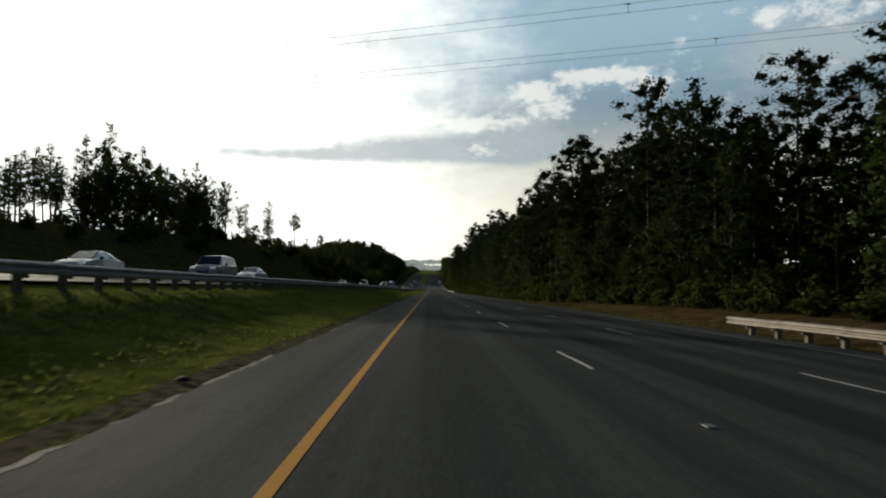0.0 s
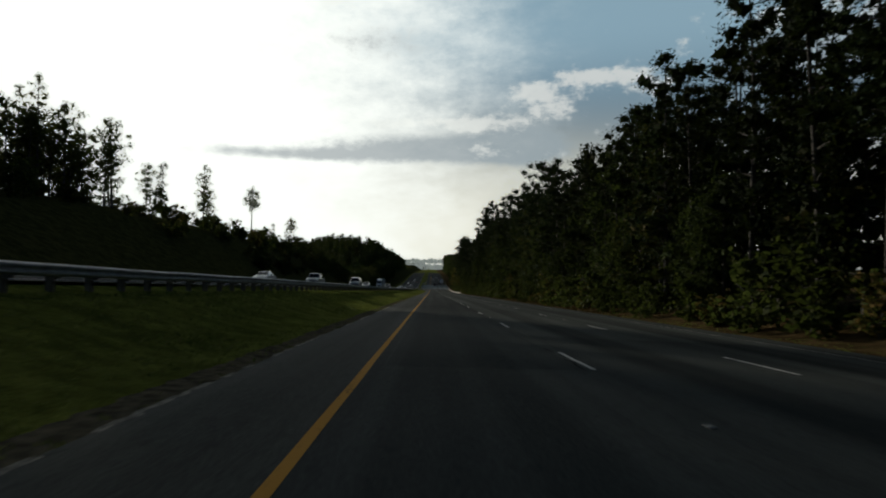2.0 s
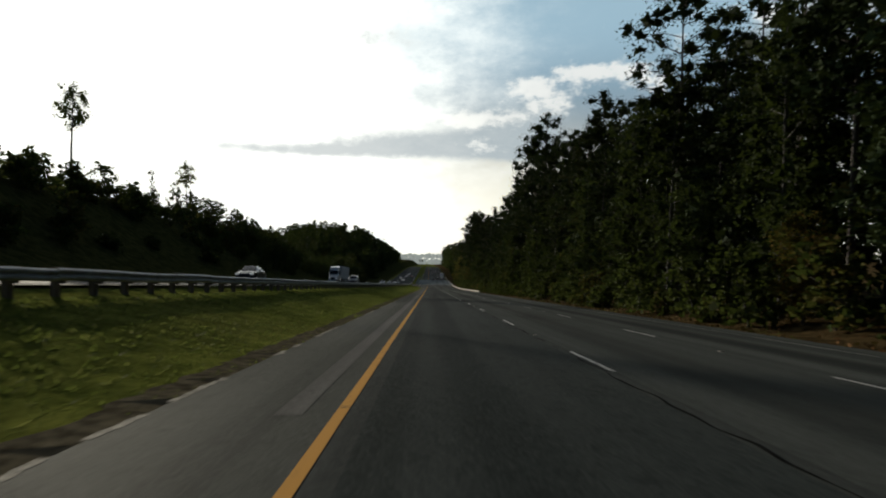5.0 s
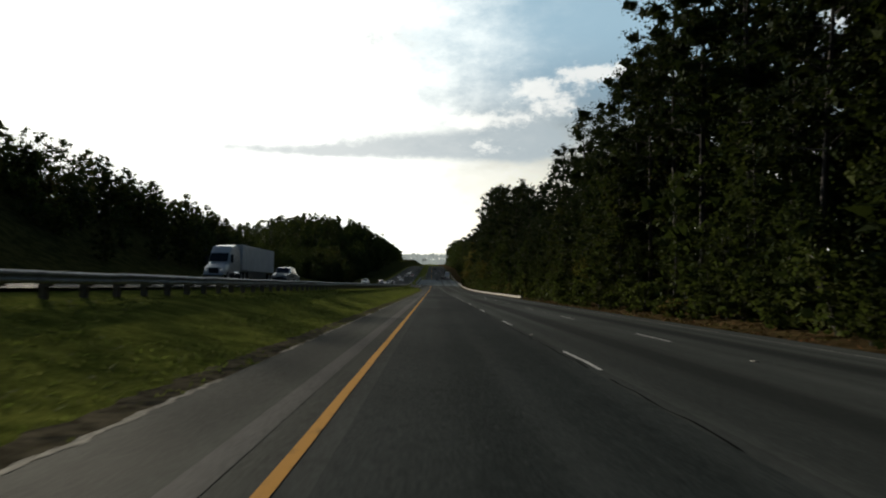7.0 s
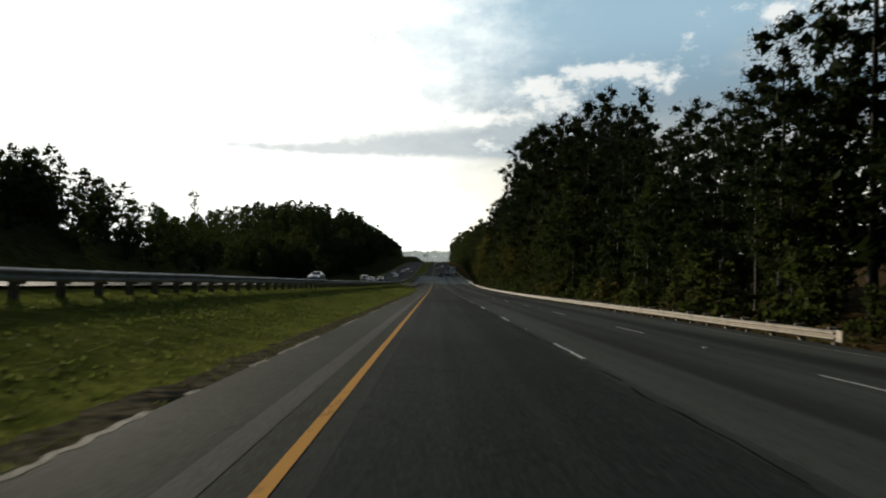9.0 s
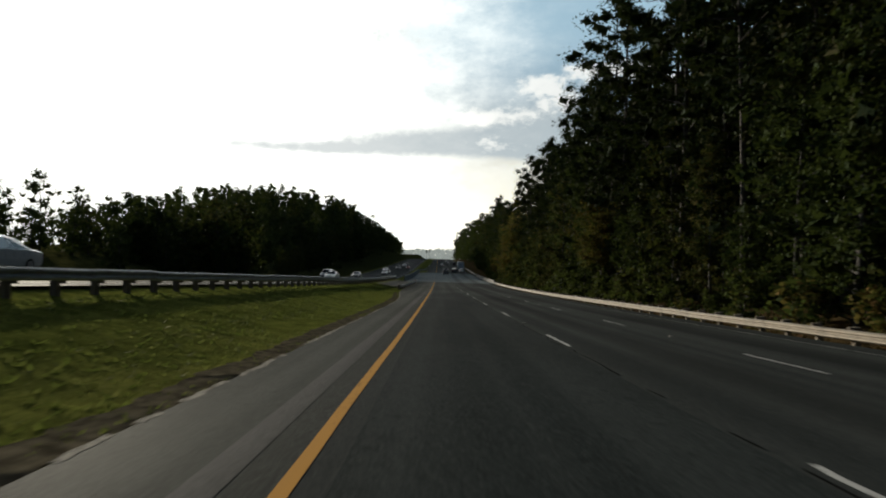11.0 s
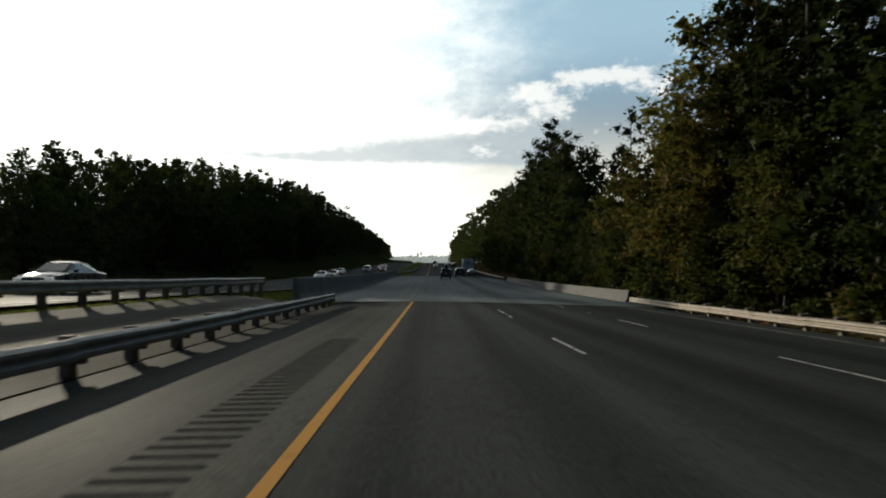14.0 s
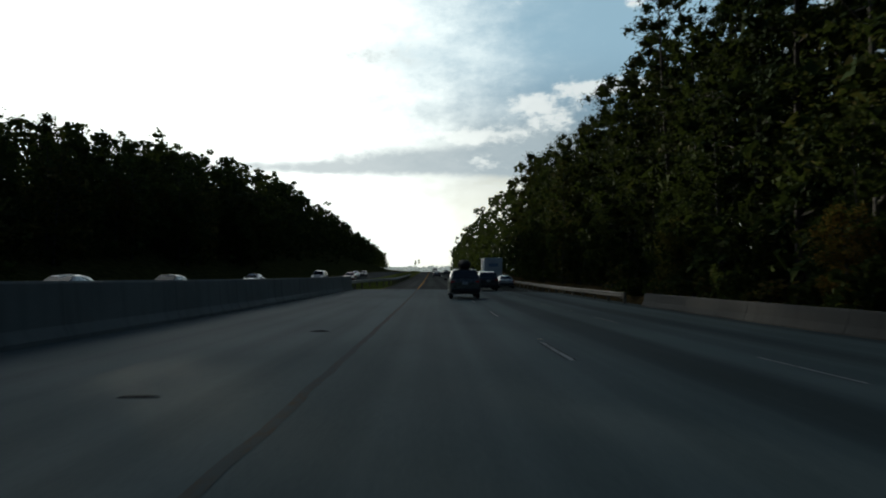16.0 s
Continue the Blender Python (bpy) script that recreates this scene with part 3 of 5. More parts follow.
guardrail(lambda y: RAIL_X, -40, 546, lambda y: zroad(y) + rise(y), 1, M_STEEL, "long grey W-beam guardrail on timber posts along the median")
guardrail(lambda y: -4.6 - 0.35 * smooth(496, 484, y), 484, 541, lambda y: zroad(y) + crossfall(-4.6) - 0.16, 1, M_STEEL, "inner W-beam guardrail leading to the bridge barrier")
RIGHT_RAIL = lambda y: 12.0
RIGHT_FOOT = lambda y: land(12.0, y) + 0.02
guardrail(RIGHT_RAIL, -38, 27, RIGHT_FOOT, -1, M_STEEL_TAN, "pale sunlit guardrail beside the outer shoulder, ending by the woods")
guardrail(RIGHT_RAIL, 348, 547, lambda y: RIGHT_FOOT(y) - 0.10, -1, M_STEEL_TAN, "pale sunlit guardrail along the outer shoulder before the bridge", low=0.34)
guardrail(RIGHT_RAIL, 618, 760, lambda y: RIGHT_FOOT(y) + 0.12, -1, M_STEEL_TAN, "pale guardrail along the outer shoulder past the bridge", 3.81)
guardrail(lambda y: -7.4 + 2.6 * smooth(642, 670, y), 641, 740, lambda y: zroad(y) + 0.05, 1, M_STEEL, "grey guardrail on the median past the bridge", 3.81)


def barrier(name, x, y0, y1, height, base, side, label, mat, length=6.1):
    wall = tagged(new(name), label, "barrier")
    wall.matrix_basis = pose(x, y0, zroad(y0) + base)
    prof = [(0.0, -0.25), (0.26 * side, -0.25), (0.26 * side, 0.08), (0.14 * side, 0.30), (0.07 * side, height - 0.05), (0.04 * side, height), (-0.16 * side, height), (-0.18 * side, height - 0.04), (-0.18 * side, -0.25)]
    n = len(prof)
    count = int((y1 - y0) / length)
    for i in range(count):
        ya, yb = y0 + i * length, y0 + (i + 1) * length - 0.025
        vs, fs = [], []
        for y in (ya, yb):
            vs += [(px, y - y0, zroad(y) - zroad(y0) + pz) for px, pz in prof]
        for j in range(n):
            q = (j, (j + 1) % n, (j + 1) % n + n, j + n)
            fs.append(q if side < 0 else q[::-1])
        fs += [tuple(range(n)), tuple(range(2 * n - 1, n - 1, -1))]
        child("barrier_panel", mesh_of("barrier_panel", vs, fs, mat), wall)
    return wall


barrier("concrete_barrier", -7.3, 542, 640, 1.20, 0.02, 1, "tall stained concrete barrier on the bridge median", M_CONCRETE)
barrier("bridge_parapet", 12.2, 547, 618, 0.74, crossfall(12.4), -1, "low stained concrete parapet, coloured dark for shade, at the outer bridge edge", M_PARAPET)

# ---- trees ----
rng = np.random.default_rng(7)


def unit(n):
    v = rng.normal(size=(n, 3))
    return v / np.linalg.norm(v, axis=1)[:, None]


def leaf_quads(centres, radii, per, size, long=1.7, flat=0.75, corners=4, core=0, shell=0.45):
    """Small leaf sprays, scattered in puffs: four corners each, bent along the middle, or three for fine ones.
    core: broad sprays in the heart of each puff, which close it; shell: small to crowd the sprays to the puff's rim."""
    def spray(per, size, inner, power, long):
        c = np.repeat(np.asarray(centres, float), per, axis=0)
        r = np.repeat(np.asarray(radii, float), per)[:, None]
        n = len(c)
        off = unit(n) * (rng.random((n, 1)) ** power) * r * inner
        off[:, 2] *= flat
        u = unit(n)
        u[:, 2] *= 0.6
        w = np.cross(u, unit(n))
        w /= np.linalg.norm(w, axis=1)[:, None] + 1e-9
        s = (size if np.isscalar(size) else np.repeat(size, per)[:, None]) * rng.uniform(0.6, 1.35, (n, 1))
        return c + off, u * s * long * 0.5, w * s * 0.5

    p, u, w = spray(per, size, 1.0, shell, long)
    if core:
        q = spray(core, np.asarray(radii, float) * 0.74, 0.36, 0.6, 1.1)
        p, u, w = (np.concatenate(v) for v in zip((p, u, w), q))
    n = len(p)
    if corners == 3:
        verts = np.stack([p - u - w * 0.5, p + u * 0.2 + w, p + u - w * 0.3], axis=1).reshape(-1, 3)
        return verts, np.arange(3 * n).reshape(-1, 3)
    verts = np.stack([p - u, p + w * 0.9 - 0.1 * u, p + u, p - w * 0.8 + 0.1 * u], axis=1).reshape(-1, 3)
    return verts, np.arange(4 * n).reshape(-1, 4)


def limb(vs, fs, a, b, ra, rb, seg=5):
    a, b = Vector(a), Vector(b)
    d = (b - a).normalized()
    s = d.orthogonal().normalized()
    t = d.cross(s)
    k = len(vs)
    for p, r in ((a, ra), (b, rb)):
        for i in range(seg):
            q = 2 * math.pi * i / seg
            vs.append(tuple(p + (s * math.cos(q) + t * math.sin(q)) * r))
    for i in range(seg):
        j = (i + 1) % seg
        fs.append((k + i, k + j, k + seg + j, k + seg + i))


def trunk_line(h, r, lean):
    vs, fs, pts = [], [], []
    n = 7
    for i in range(n + 1):
        u = i / n
        pts.append(Vector((lean[0] * u * u + 0.12 * math.sin(5 * u + lean[0] * 9), lean[1] * u * u + 0.12 * math.cos(4 * u), h * u)))
    for i in range(n):
        flare = 1.35 if i == 0 else 1.0
        if i:
            fs.append((len(vs) - 1, len(vs), len(vs) + 1))
        limb(vs, fs, pts[i] - Vector((0, 0, 0.4 if i == 0 else 0)), pts[i + 1], r * flare * (1 - 0.85 * i / n), r * (1 - 0.85 * (i + 1) / n), 7)
    return vs, fs, pts


def at_height(pts, z, h):
    u = min(0.999, max(0.0, z / h)) * (len(pts) - 1)
    i = int(u)
    return pts[i].lerp(pts[i + 1], u - i)


def make_tree(name, h, r, low, spread, shape, branches, per, leaf, leaf_mat, bark_mat, puff=0.9, gaps=0.0, corners=4, core=5, shell=0.3):
    """A tree: a tapered trunk with limbs, and a crown of leaf sprays in puffs at the limbs' ends.
    shape: crown width by height in the crown (0 to 1)."""
    tree = new(name)
    lean = (rng.uniform(-0.6, 0.6), rng.uniform(-0.6, 0.6))
    vs, fs, pts = trunk_line(h, r, lean)
    centres, radii = [], []
    for b in range(branches):
        u = (b + rng.random()) / branches
        z = h * (low + (1 - low) * u * 0.97)
        reach = spread * shape(u) * rng.uniform(0.55, 1.12)
        q = 2.4 * b + rng.uniform(-0.6, 0.6)
        root = at_height(pts, z - 0.25 * reach, h)
        tip = root + Vector((math.cos(q) * reach, math.sin(q) * reach, reach * rng.uniform(0.1, 0.45)))
        fs.append((14 * min(6, max(0, int(7 * root.z / h))), len(vs), len(vs) + 1))
        limb(vs, fs, root, tip, 0.07 * r / 0.25 * (1.1 - 0.6 * u) + 0.015, 0.012, 4)
        k = max(1, int(round(reach / (puff * 0.8))))
        for i in range(k):
            if rng.random() < gaps:
                continue
            p = root.lerp(tip, (i + 1.0) / k)
            centres.append((p.x + rng.normal(0, 0.35), p.y + rng.normal(0, 0.35), p.z + rng.normal(0, 0.3)))
            radii.append(puff * rng.uniform(0.6, 1.2))
    top = pts[-1]
    for i in range(3):
        centres.append((top.x + rng.normal(0, 0.3), top.y + rng.normal(0, 0.3), top.z - 0.5 * i))
        radii.append(puff * 0.75)
    child("trunk", mesh_of("trunk", vs, fs, bark_mat, True), tree)
    lv, lf = leaf_quads(centres, radii, per, leaf, 1.9 if leaf_mat == M_PINE and leaf < 0.4 else 1.2 if leaf > 0.4 else 1.6, 0.74 if leaf_mat == M_PINE else 0.85, corners, core, shell)
    child("crown", mesh_of("crown", lv, lf.tolist(), leaf_mat), tree)
    return tree


PARK = pose(0, 0, 0)
pine_shape = lambda u: (0.70 + 0.55 * u) * math.sqrt(max(0.0, 1 - u ** 3.2)) + 0.16
full_shape = lambda u: math.sqrt(max(0.04, 1 - (2 * u - 0.75) ** 2 / 1.7)) * (1.0 if u < 0.85 else 1.0 - 1.2 * (u - 0.85))
dome_shape = lambda u: math.sqrt(max(0.06, 1 - max(0.0, u - 0.35) ** 2 / 0.45))
slim_shape = lambda u: 0.9 - 0.55 * u
shrub_shape = lambda u: 1.0 - 0.5 * u

PINES = [make_tree("pine_tree", h, 0.24, low, sp, pine_shape, 31, 54, 0.18, M_PINE, M_BARK, 1.25, 0.08, 3, 10) for h, low, sp in ((23, 0.24, 3.3), (26, 0.36, 3.7), (21, 0.16, 3.2), (25, 0.46, 3.9), (24, 0.14, 3.3))]
EDGE = [make_tree("broadleaf_tree", h, 0.2, 0.07, sp, full_shape, 34, 50, 0.20, M_LEAF, M_BARK_GREY, 1.2, 0.06, 3, 8) for h, sp in ((14, 3.6), (17, 3.4), (11, 3.4), (19, 3.8))]
BACK = [make_tree("forest_conifer", h, 0.25, 0.12, sp, shape, 32, 16, 0.42, M_PINE, M_BARK, 1.6, 0.0, 3, 6) for h, sp, shape in ((24, 3.9, pine_shape), (27, 4.0, full_shape))]
GOLDS = [make_tree("golden_tree", h, 0.2, low, sp, full_shape, 46, 46, 0.22, M_GOLD, M_BARK_GREY, 1.0, 0.08, 3, 4) for h, low, sp in ((14, 0.40, 4.2), (11.5, 0.16, 3.6))]
SPARSE = [make_tree("tall_sparse_tree", h, 0.26, low, sp, full_shape, 34, 26, 0.26, M_BACKLIT, M_BARK_GREY, 0.95, 0.24, 4, 2) for h, low, sp in ((20, 0.30, 3.2), (17, 0.45, 3.4), (22, 0.20, 2.6), (16, 0.62, 2.4))]
SLIM = [make_tree("slender_conifer", 18, 0.2, 0.22, 2.2, slim_shape, 44, 12, 0.30, M_PINE, M_BARK, 0.6, 0.15, 4, 1)]
LEFT = [make_tree("wood_tree", h, 0.2, 0.08, sp, dome_shape, 24, 28, 0.36, M_LEAF, M_BARK_GREY, 1.8, 0.0, 3, 6) for h, sp in ((15, 4.2), (12, 4.0), (17, 4.3))]
THICKET = [make_tree("thicket_tree", h, 0.2, 0.05, sp, dome_shape, 26, 18, 0.44, M_LEAF, M_BARK_GREY, 1.75, 0.0, 3, 6) for h, sp in ((15, 4.0), (18, 4.0))]
SHRUBS = [make_tree("shrub", h, 0.06, 0.06, sp, shrub_shape, 15, 15, 0.30, M_SHRUB, M_BARK_GREY, 0.55, 0.0, 4, 2) for h, sp in ((2.6, 1.5), (3.8, 1.8), (1.7, 1.3))]
used = set()


def plant(kinds, x, y, scale, label, category, group="", sink=0.25, tall=None):
    """Stand a copy of one of the kinds on the ground; the first use takes the pattern itself."""
    proto = kinds[int(rng.integers(len(kinds)))]
    s = scale if tall is None else tall
    m = Matrix.Translation((x, y, land(x, y) - sink * min(1, scale))) @ Matrix.Rotation(rng.uniform(0, 6.28), 4, "Z")
    if proto.name in used:
        ob = copy_thing(proto, m)
    else:
        ob = proto
        used.add(proto.name)
        ob.matrix_basis = m
    ob.scale = (scale, scale, s)
    return tagged(ob, label, category, group)


def wood_edge(y):
    return 21.0 - 4.2 * smooth(40, 110, y) + 1.8 * smooth(590, 640, y)


def right_height(y):
    """Height of the wood on the outer side, as a share of the patterns."""
    return 0.67 + 0.29 * smooth(44, 80, y) - 0.05 * smooth(140, 180, y) + 0.20 * smooth(284, 298, y) - 0.17 * smooth(326, 348, y) + 0.17 * smooth(390, 450, y) - 0.50 * smooth(545, 555, y) * (1 - smooth(594, 612, y)) - 0.09 * smooth(590, 612, y) + 0.05 * smooth(650, 690, y) + 0.14 * smooth(415, 440, y) * (1 - smooth(465, 485, y)) - 0.08 * smooth(78, 95, y) * (1 - smooth(138, 158, y)) - 0.26 * smooth(360, 366, y) * (1 - smooth(394, 406, y))


y = 46.0
while y < 720:
    e, k = wood_edge(y), right_height(y)
    clear = 556 < y < 598
    if y > 598 and rng.random() < 0.6:
        plant([EDGE[1], EDGE[3]], e + rng.uniform(1.5, 3.5), y, k * rng.uniform(1.0, 1.28), "tall leafy broadleaf tree at the edge of the wood", "tree", "roadside wood")
    elif clear:
        plant(EDGE, e + rng.uniform(1.5, 3.5), y, rng.uniform(0.48, 0.64), "broad green roadside tree leafing down to the verge", "tree", "roadside wood")
    else:
        plant(PINES, e + rng.uniform(1.5, 3.5), y, k * rng.uniform(0.78, 1.10), "tall dark pine at the edge of the roadside wood", "tree", "roadside wood")
    if rng.random() < 0.75:
        plant(EDGE, e + rng.uniform(0.0, 2.0), y + rng.uniform(1, 4), rng.uniform(0.45, 0.95) * min(1.0, k + 0.1), "bushy green tree on the shaded edge of the wood", "tree", "roadside wood")
    y += rng.uniform(4.2, 6.4)
y = 44.0
while y < 720:
    e, k = wood_edge(y), right_height(y)
    plant(BACK, e + rng.uniform(6, 9), y, k * rng.uniform(0.72, 0.98), "dense dark pine deeper in the roadside wood", "tree", "roadside wood")
    plant(THICKET, e + rng.uniform(4, 7), y + 2.5, k * rng.uniform(0.75, 1.05), "dense shaded tree filling the wood", "tree", "roadside wood")
    if not 545 < y < 605:
        plant(BACK, e + rng.uniform(4, 6), y + 2, k * rng.uniform(0.66, 0.86), "dense dark pine deeper in the roadside wood", "tree", "roadside wood")
    if rng.random() < 0.75:
        plant(BACK, e + rng.uniform(11, 16), y + 3, k * rng.uniform(0.80, 1.05), "dense dark pine deeper in the roadside wood", "tree", "roadside wood")
    y += rng.uniform(5.0, 7.0)
for x, y, s in ((24.5, 44, 0.70), (26, 36, 0.66), (29, 31, 0.62), (29, 44, 0.66)):
    plant([PINES[1], PINES[3]], x, y, s, "tall open-crowned pine standing apart", "tree", "roadside wood")
for x, y, s in ((17.2, 547, 1.2), (17.6, 555, 1.15), (17.2, 565, 0.92), (20.5, 549, 1.42), (16.6, 603, 0.40), (17.2, 538, 0.8), (19, 566, 0.5), (18, 625, 0.5), (17.4, 276, 0.35), (17.2, 470, 0.75), (17.6, 474, 0.6), (17.0, 214, 0.45), (17.3, 330, 0.4)):
    plant(GOLDS, x, y, s, "broad tree with yellow and orange turning leaves", "tree", "turning trees")
for x, y, s in ((15.9, 543, 0.50), (16.0, 549, 0.55), (16.1, 555, 0.60), (16.0, 561, 0.55), (16.6, 567, 0.6), (19.5, 558, 0.75), (18.5, 545, 0.7)):
    plant(EDGE, x, y, s, "bushy green tree on the shaded edge of the wood", "tree", "roadside wood")
y = 30.0
while y < 640:
    e = wood_edge(y)
    plant(SHRUBS, e - rng.uniform(0.2, 1.7), y, rng.uniform(0.5, 1.05), "low leafy shrub on the verge before the wood", "shrub", "verge shrubs", 0.1)
    y += rng.uniform(3.2, 5.6)

for y in np.arange(50, 130, 5.5):
    plant(BACK, wood_edge(y) + rng.uniform(3.5, 6), y, right_height(y) * rng.uniform(0.74, 0.86), "dense dark pine deeper in the roadside wood", "tree", "roadside wood")
for y in (262, 271, 280, 289, 298, 420, 445):
    plant(BACK, wood_edge(y) + 5.5, y, 0.96, "dense dark pine deeper in the roadside wood", "tree", "roadside wood")
for i in range(34):
    plant(BACK, rng.uniform(29, 48), rng.uniform(16, 125), rng.uniform(0.56, 0.68), "dense dark pine deeper in the roadside wood", "tree", "roadside wood")
for i in range(16):
    plant(THICKET, rng.uniform(23, 34), rng.uniform(22, 62), rng.uniform(0.45, 0.68), "dense shaded tree filling the wood", "tree", "roadside wood")
# sparse trees on the cut bank over the far carriageway
for x, y, top, kind in ((-65, 113, 18.0, 1), (-67, 140, 29.5, 2), (-66, 147, 23.0, 3), (-64, 151, 26.5, 0), (-64, 158, 24.0, 0), (-65, 166, 24.0, 2), (-63, 178, 21.0, 3), (-64, 190, 25.0, 1), (-62, 203, 25.0, 1),
                        (-64, 232, 21.0, 4), (-62, 255, 23.5, 0), (-63, 262, 17.5, 1), (-60, 296, 22.0, 3), (-55, 335, 14.4, 3), (-61, 331, 12.0, 4), (-70, 100, 20.0, 0), (-68, 172, 22.0, 0), (-66, 184, 23.5, 0), (-70, 196, 24.0, 2), (-66, 210, 23.0, 0), (-69, 135, 26.0, 0), (-63, 221, 19.0, 1), (-68, 122, 17.0, 1), (-75, 133, 24.0, 0),
                        (-53.5, 477, 1.3, 4)):
    proto = (SPARSE + SLIM)[kind]
    h = {0: 20, 1: 17, 2: 22, 3: 16, 4: 18}[kind]
    s = max(0.45, (top - land(x, y)) / h)
    plant([proto], x, y, min(s, 1.05), "tall thin-crowned tree on the grassy bank" if kind != 4 else "narrow pointed conifer above the far bank", "tree", "bank trees", tall=s)
for i in range(34):
    plant(THICKET, rng.uniform(-84, -62), rng.uniform(60, 275), rng.uniform(0.28, 0.48), "small dark tree in the thicket on the bank", "tree", "bank trees")
for i in range(42):
    x, y = rng.uniform(-75, -62), 112 + 2.25 * i + rng.uniform(-2, 2)
    top = rng.uniform(19, 25.0) if y > 140 else rng.uniform(15, 20)
    s = (top - land(x, y)) / 19
    plant(SPARSE[:3], x, y, max(0.8, s), "tall leafy tree in the stand on the bank", "tree", "bank trees", tall=s)
# Dense trees added to the stand, tall enough to keep sun off the road
for y in np.arange(142, 212, 9.5):
    x = rng.uniform(-71, -66)
    s = (26.2 - 0.04 * (y - 142) - land(x, y)) / 15.5
    plant(LEFT[:1], x, y, 0.85, "tall close-leaved tree added to the bank stand to block the sun", "tree", "bank trees", tall=s)
s = (zroad(541) + 20.7 - land(-41, 626.6)) / 17.5
plant(LEFT[2:], -41, 626.6, 0.9, "tall round-headed tree standing over the far woods", "tree", "far woods", tall=s)
# scrub along the bank's top
y = 50.0
while y < 345:
    for x in (rng.uniform(-72, -58), rng.uniform(-56, -46)):
        plant(SHRUBS, x, y + rng.uniform(-2, 2), rng.uniform(0.7, 1.5), "dark scrubby bush on the bank above the far carriageway", "shrub", "bank scrub", 0.1)
    y += rng.uniform(5.0, 8.0)
for i in range(70):
    plant(SHRUBS, rng.uniform(-57, -37), rng.uniform(225, 345), rng.uniform(0.6, 1.4), "dark scrubby bush on the bank above the far carriageway", "shrub", "bank scrub", 0.1)
# woods on the far side, from the bank's end over the bridge
count = 0
for x0, x1, y0, y1, gap, s0, s1 in ((-44, -36, 330, 500, 6.0, 0.34, 0.50), (-44, -36, 500, 560, 6.5, 0.42, 0.66), (-54, -45, 285, 560, 6.5, 0.38, 0.60), (-70, -57, 325, 380, 4.2, 0.36, 0.48), (-70, -57, 380, 430, 4.2, 0.48, 0.60), (-60, -50, 352, 430, 4.5, 0.50, 0.64), (-70, -57, 430, 580, 8.0, 0.5, 0.85), (-54, -46, 498, 516, 4.0, 0.60, 0.74), (-54, -46, 516, 545, 4.0, 0.62, 0.76), (-43, -37, 560, 636, 5.6, 0.60, 0.76), (-47, -40, 640, 690, 4.6, 0.72, 0.86), (-47, -40, 690, 745, 4.6, 0.84, 0.98),
                                    (-52, -45, 560, 800, 6.6, 0.76, 0.96), (-66, -55, 590, 860, 8.0, 0.82, 1.0), (-84, -68, 560, 800, 9.0, 0.85, 1.0)):
    y = y0
    while y < y1:
        grow = rng.uniform(s0, s1) * (0.5 + 0.5 * smooth(300, 350, y)) * (1.0 - 0.34 * smooth(530, 560, y) * (1 - smooth(600, 640, y)))
        plant(LEFT, rng.uniform(x0, x1), y, grow, "dense green tree of the woods beyond the far carriageway", "tree", "far woods")
        count += 1
        y += gap * rng.uniform(0.75, 1.3)
for y in np.arange(508, 540, 3.4):
    x = rng.uniform(-48, -40)
    k = (zroad(452) + 12.4 + rng.uniform(-1.2, 0.6) - land(x, y)) / 14.0
    plant(LEFT[:2], x, y, min(1.05, k), "dense green tree of the woods beyond the far carriageway", "tree", "far woods", tall=k)
for i in range(34):
    x, y = rng.uniform(-62, -44), rng.uniform(326, 440)
    plant(THICKET, x, y, rng.uniform(0.38, 0.52) + 0.06 * smooth(370, 430, y), "dense green tree of the woods beyond the far carriageway", "tree", "far woods")


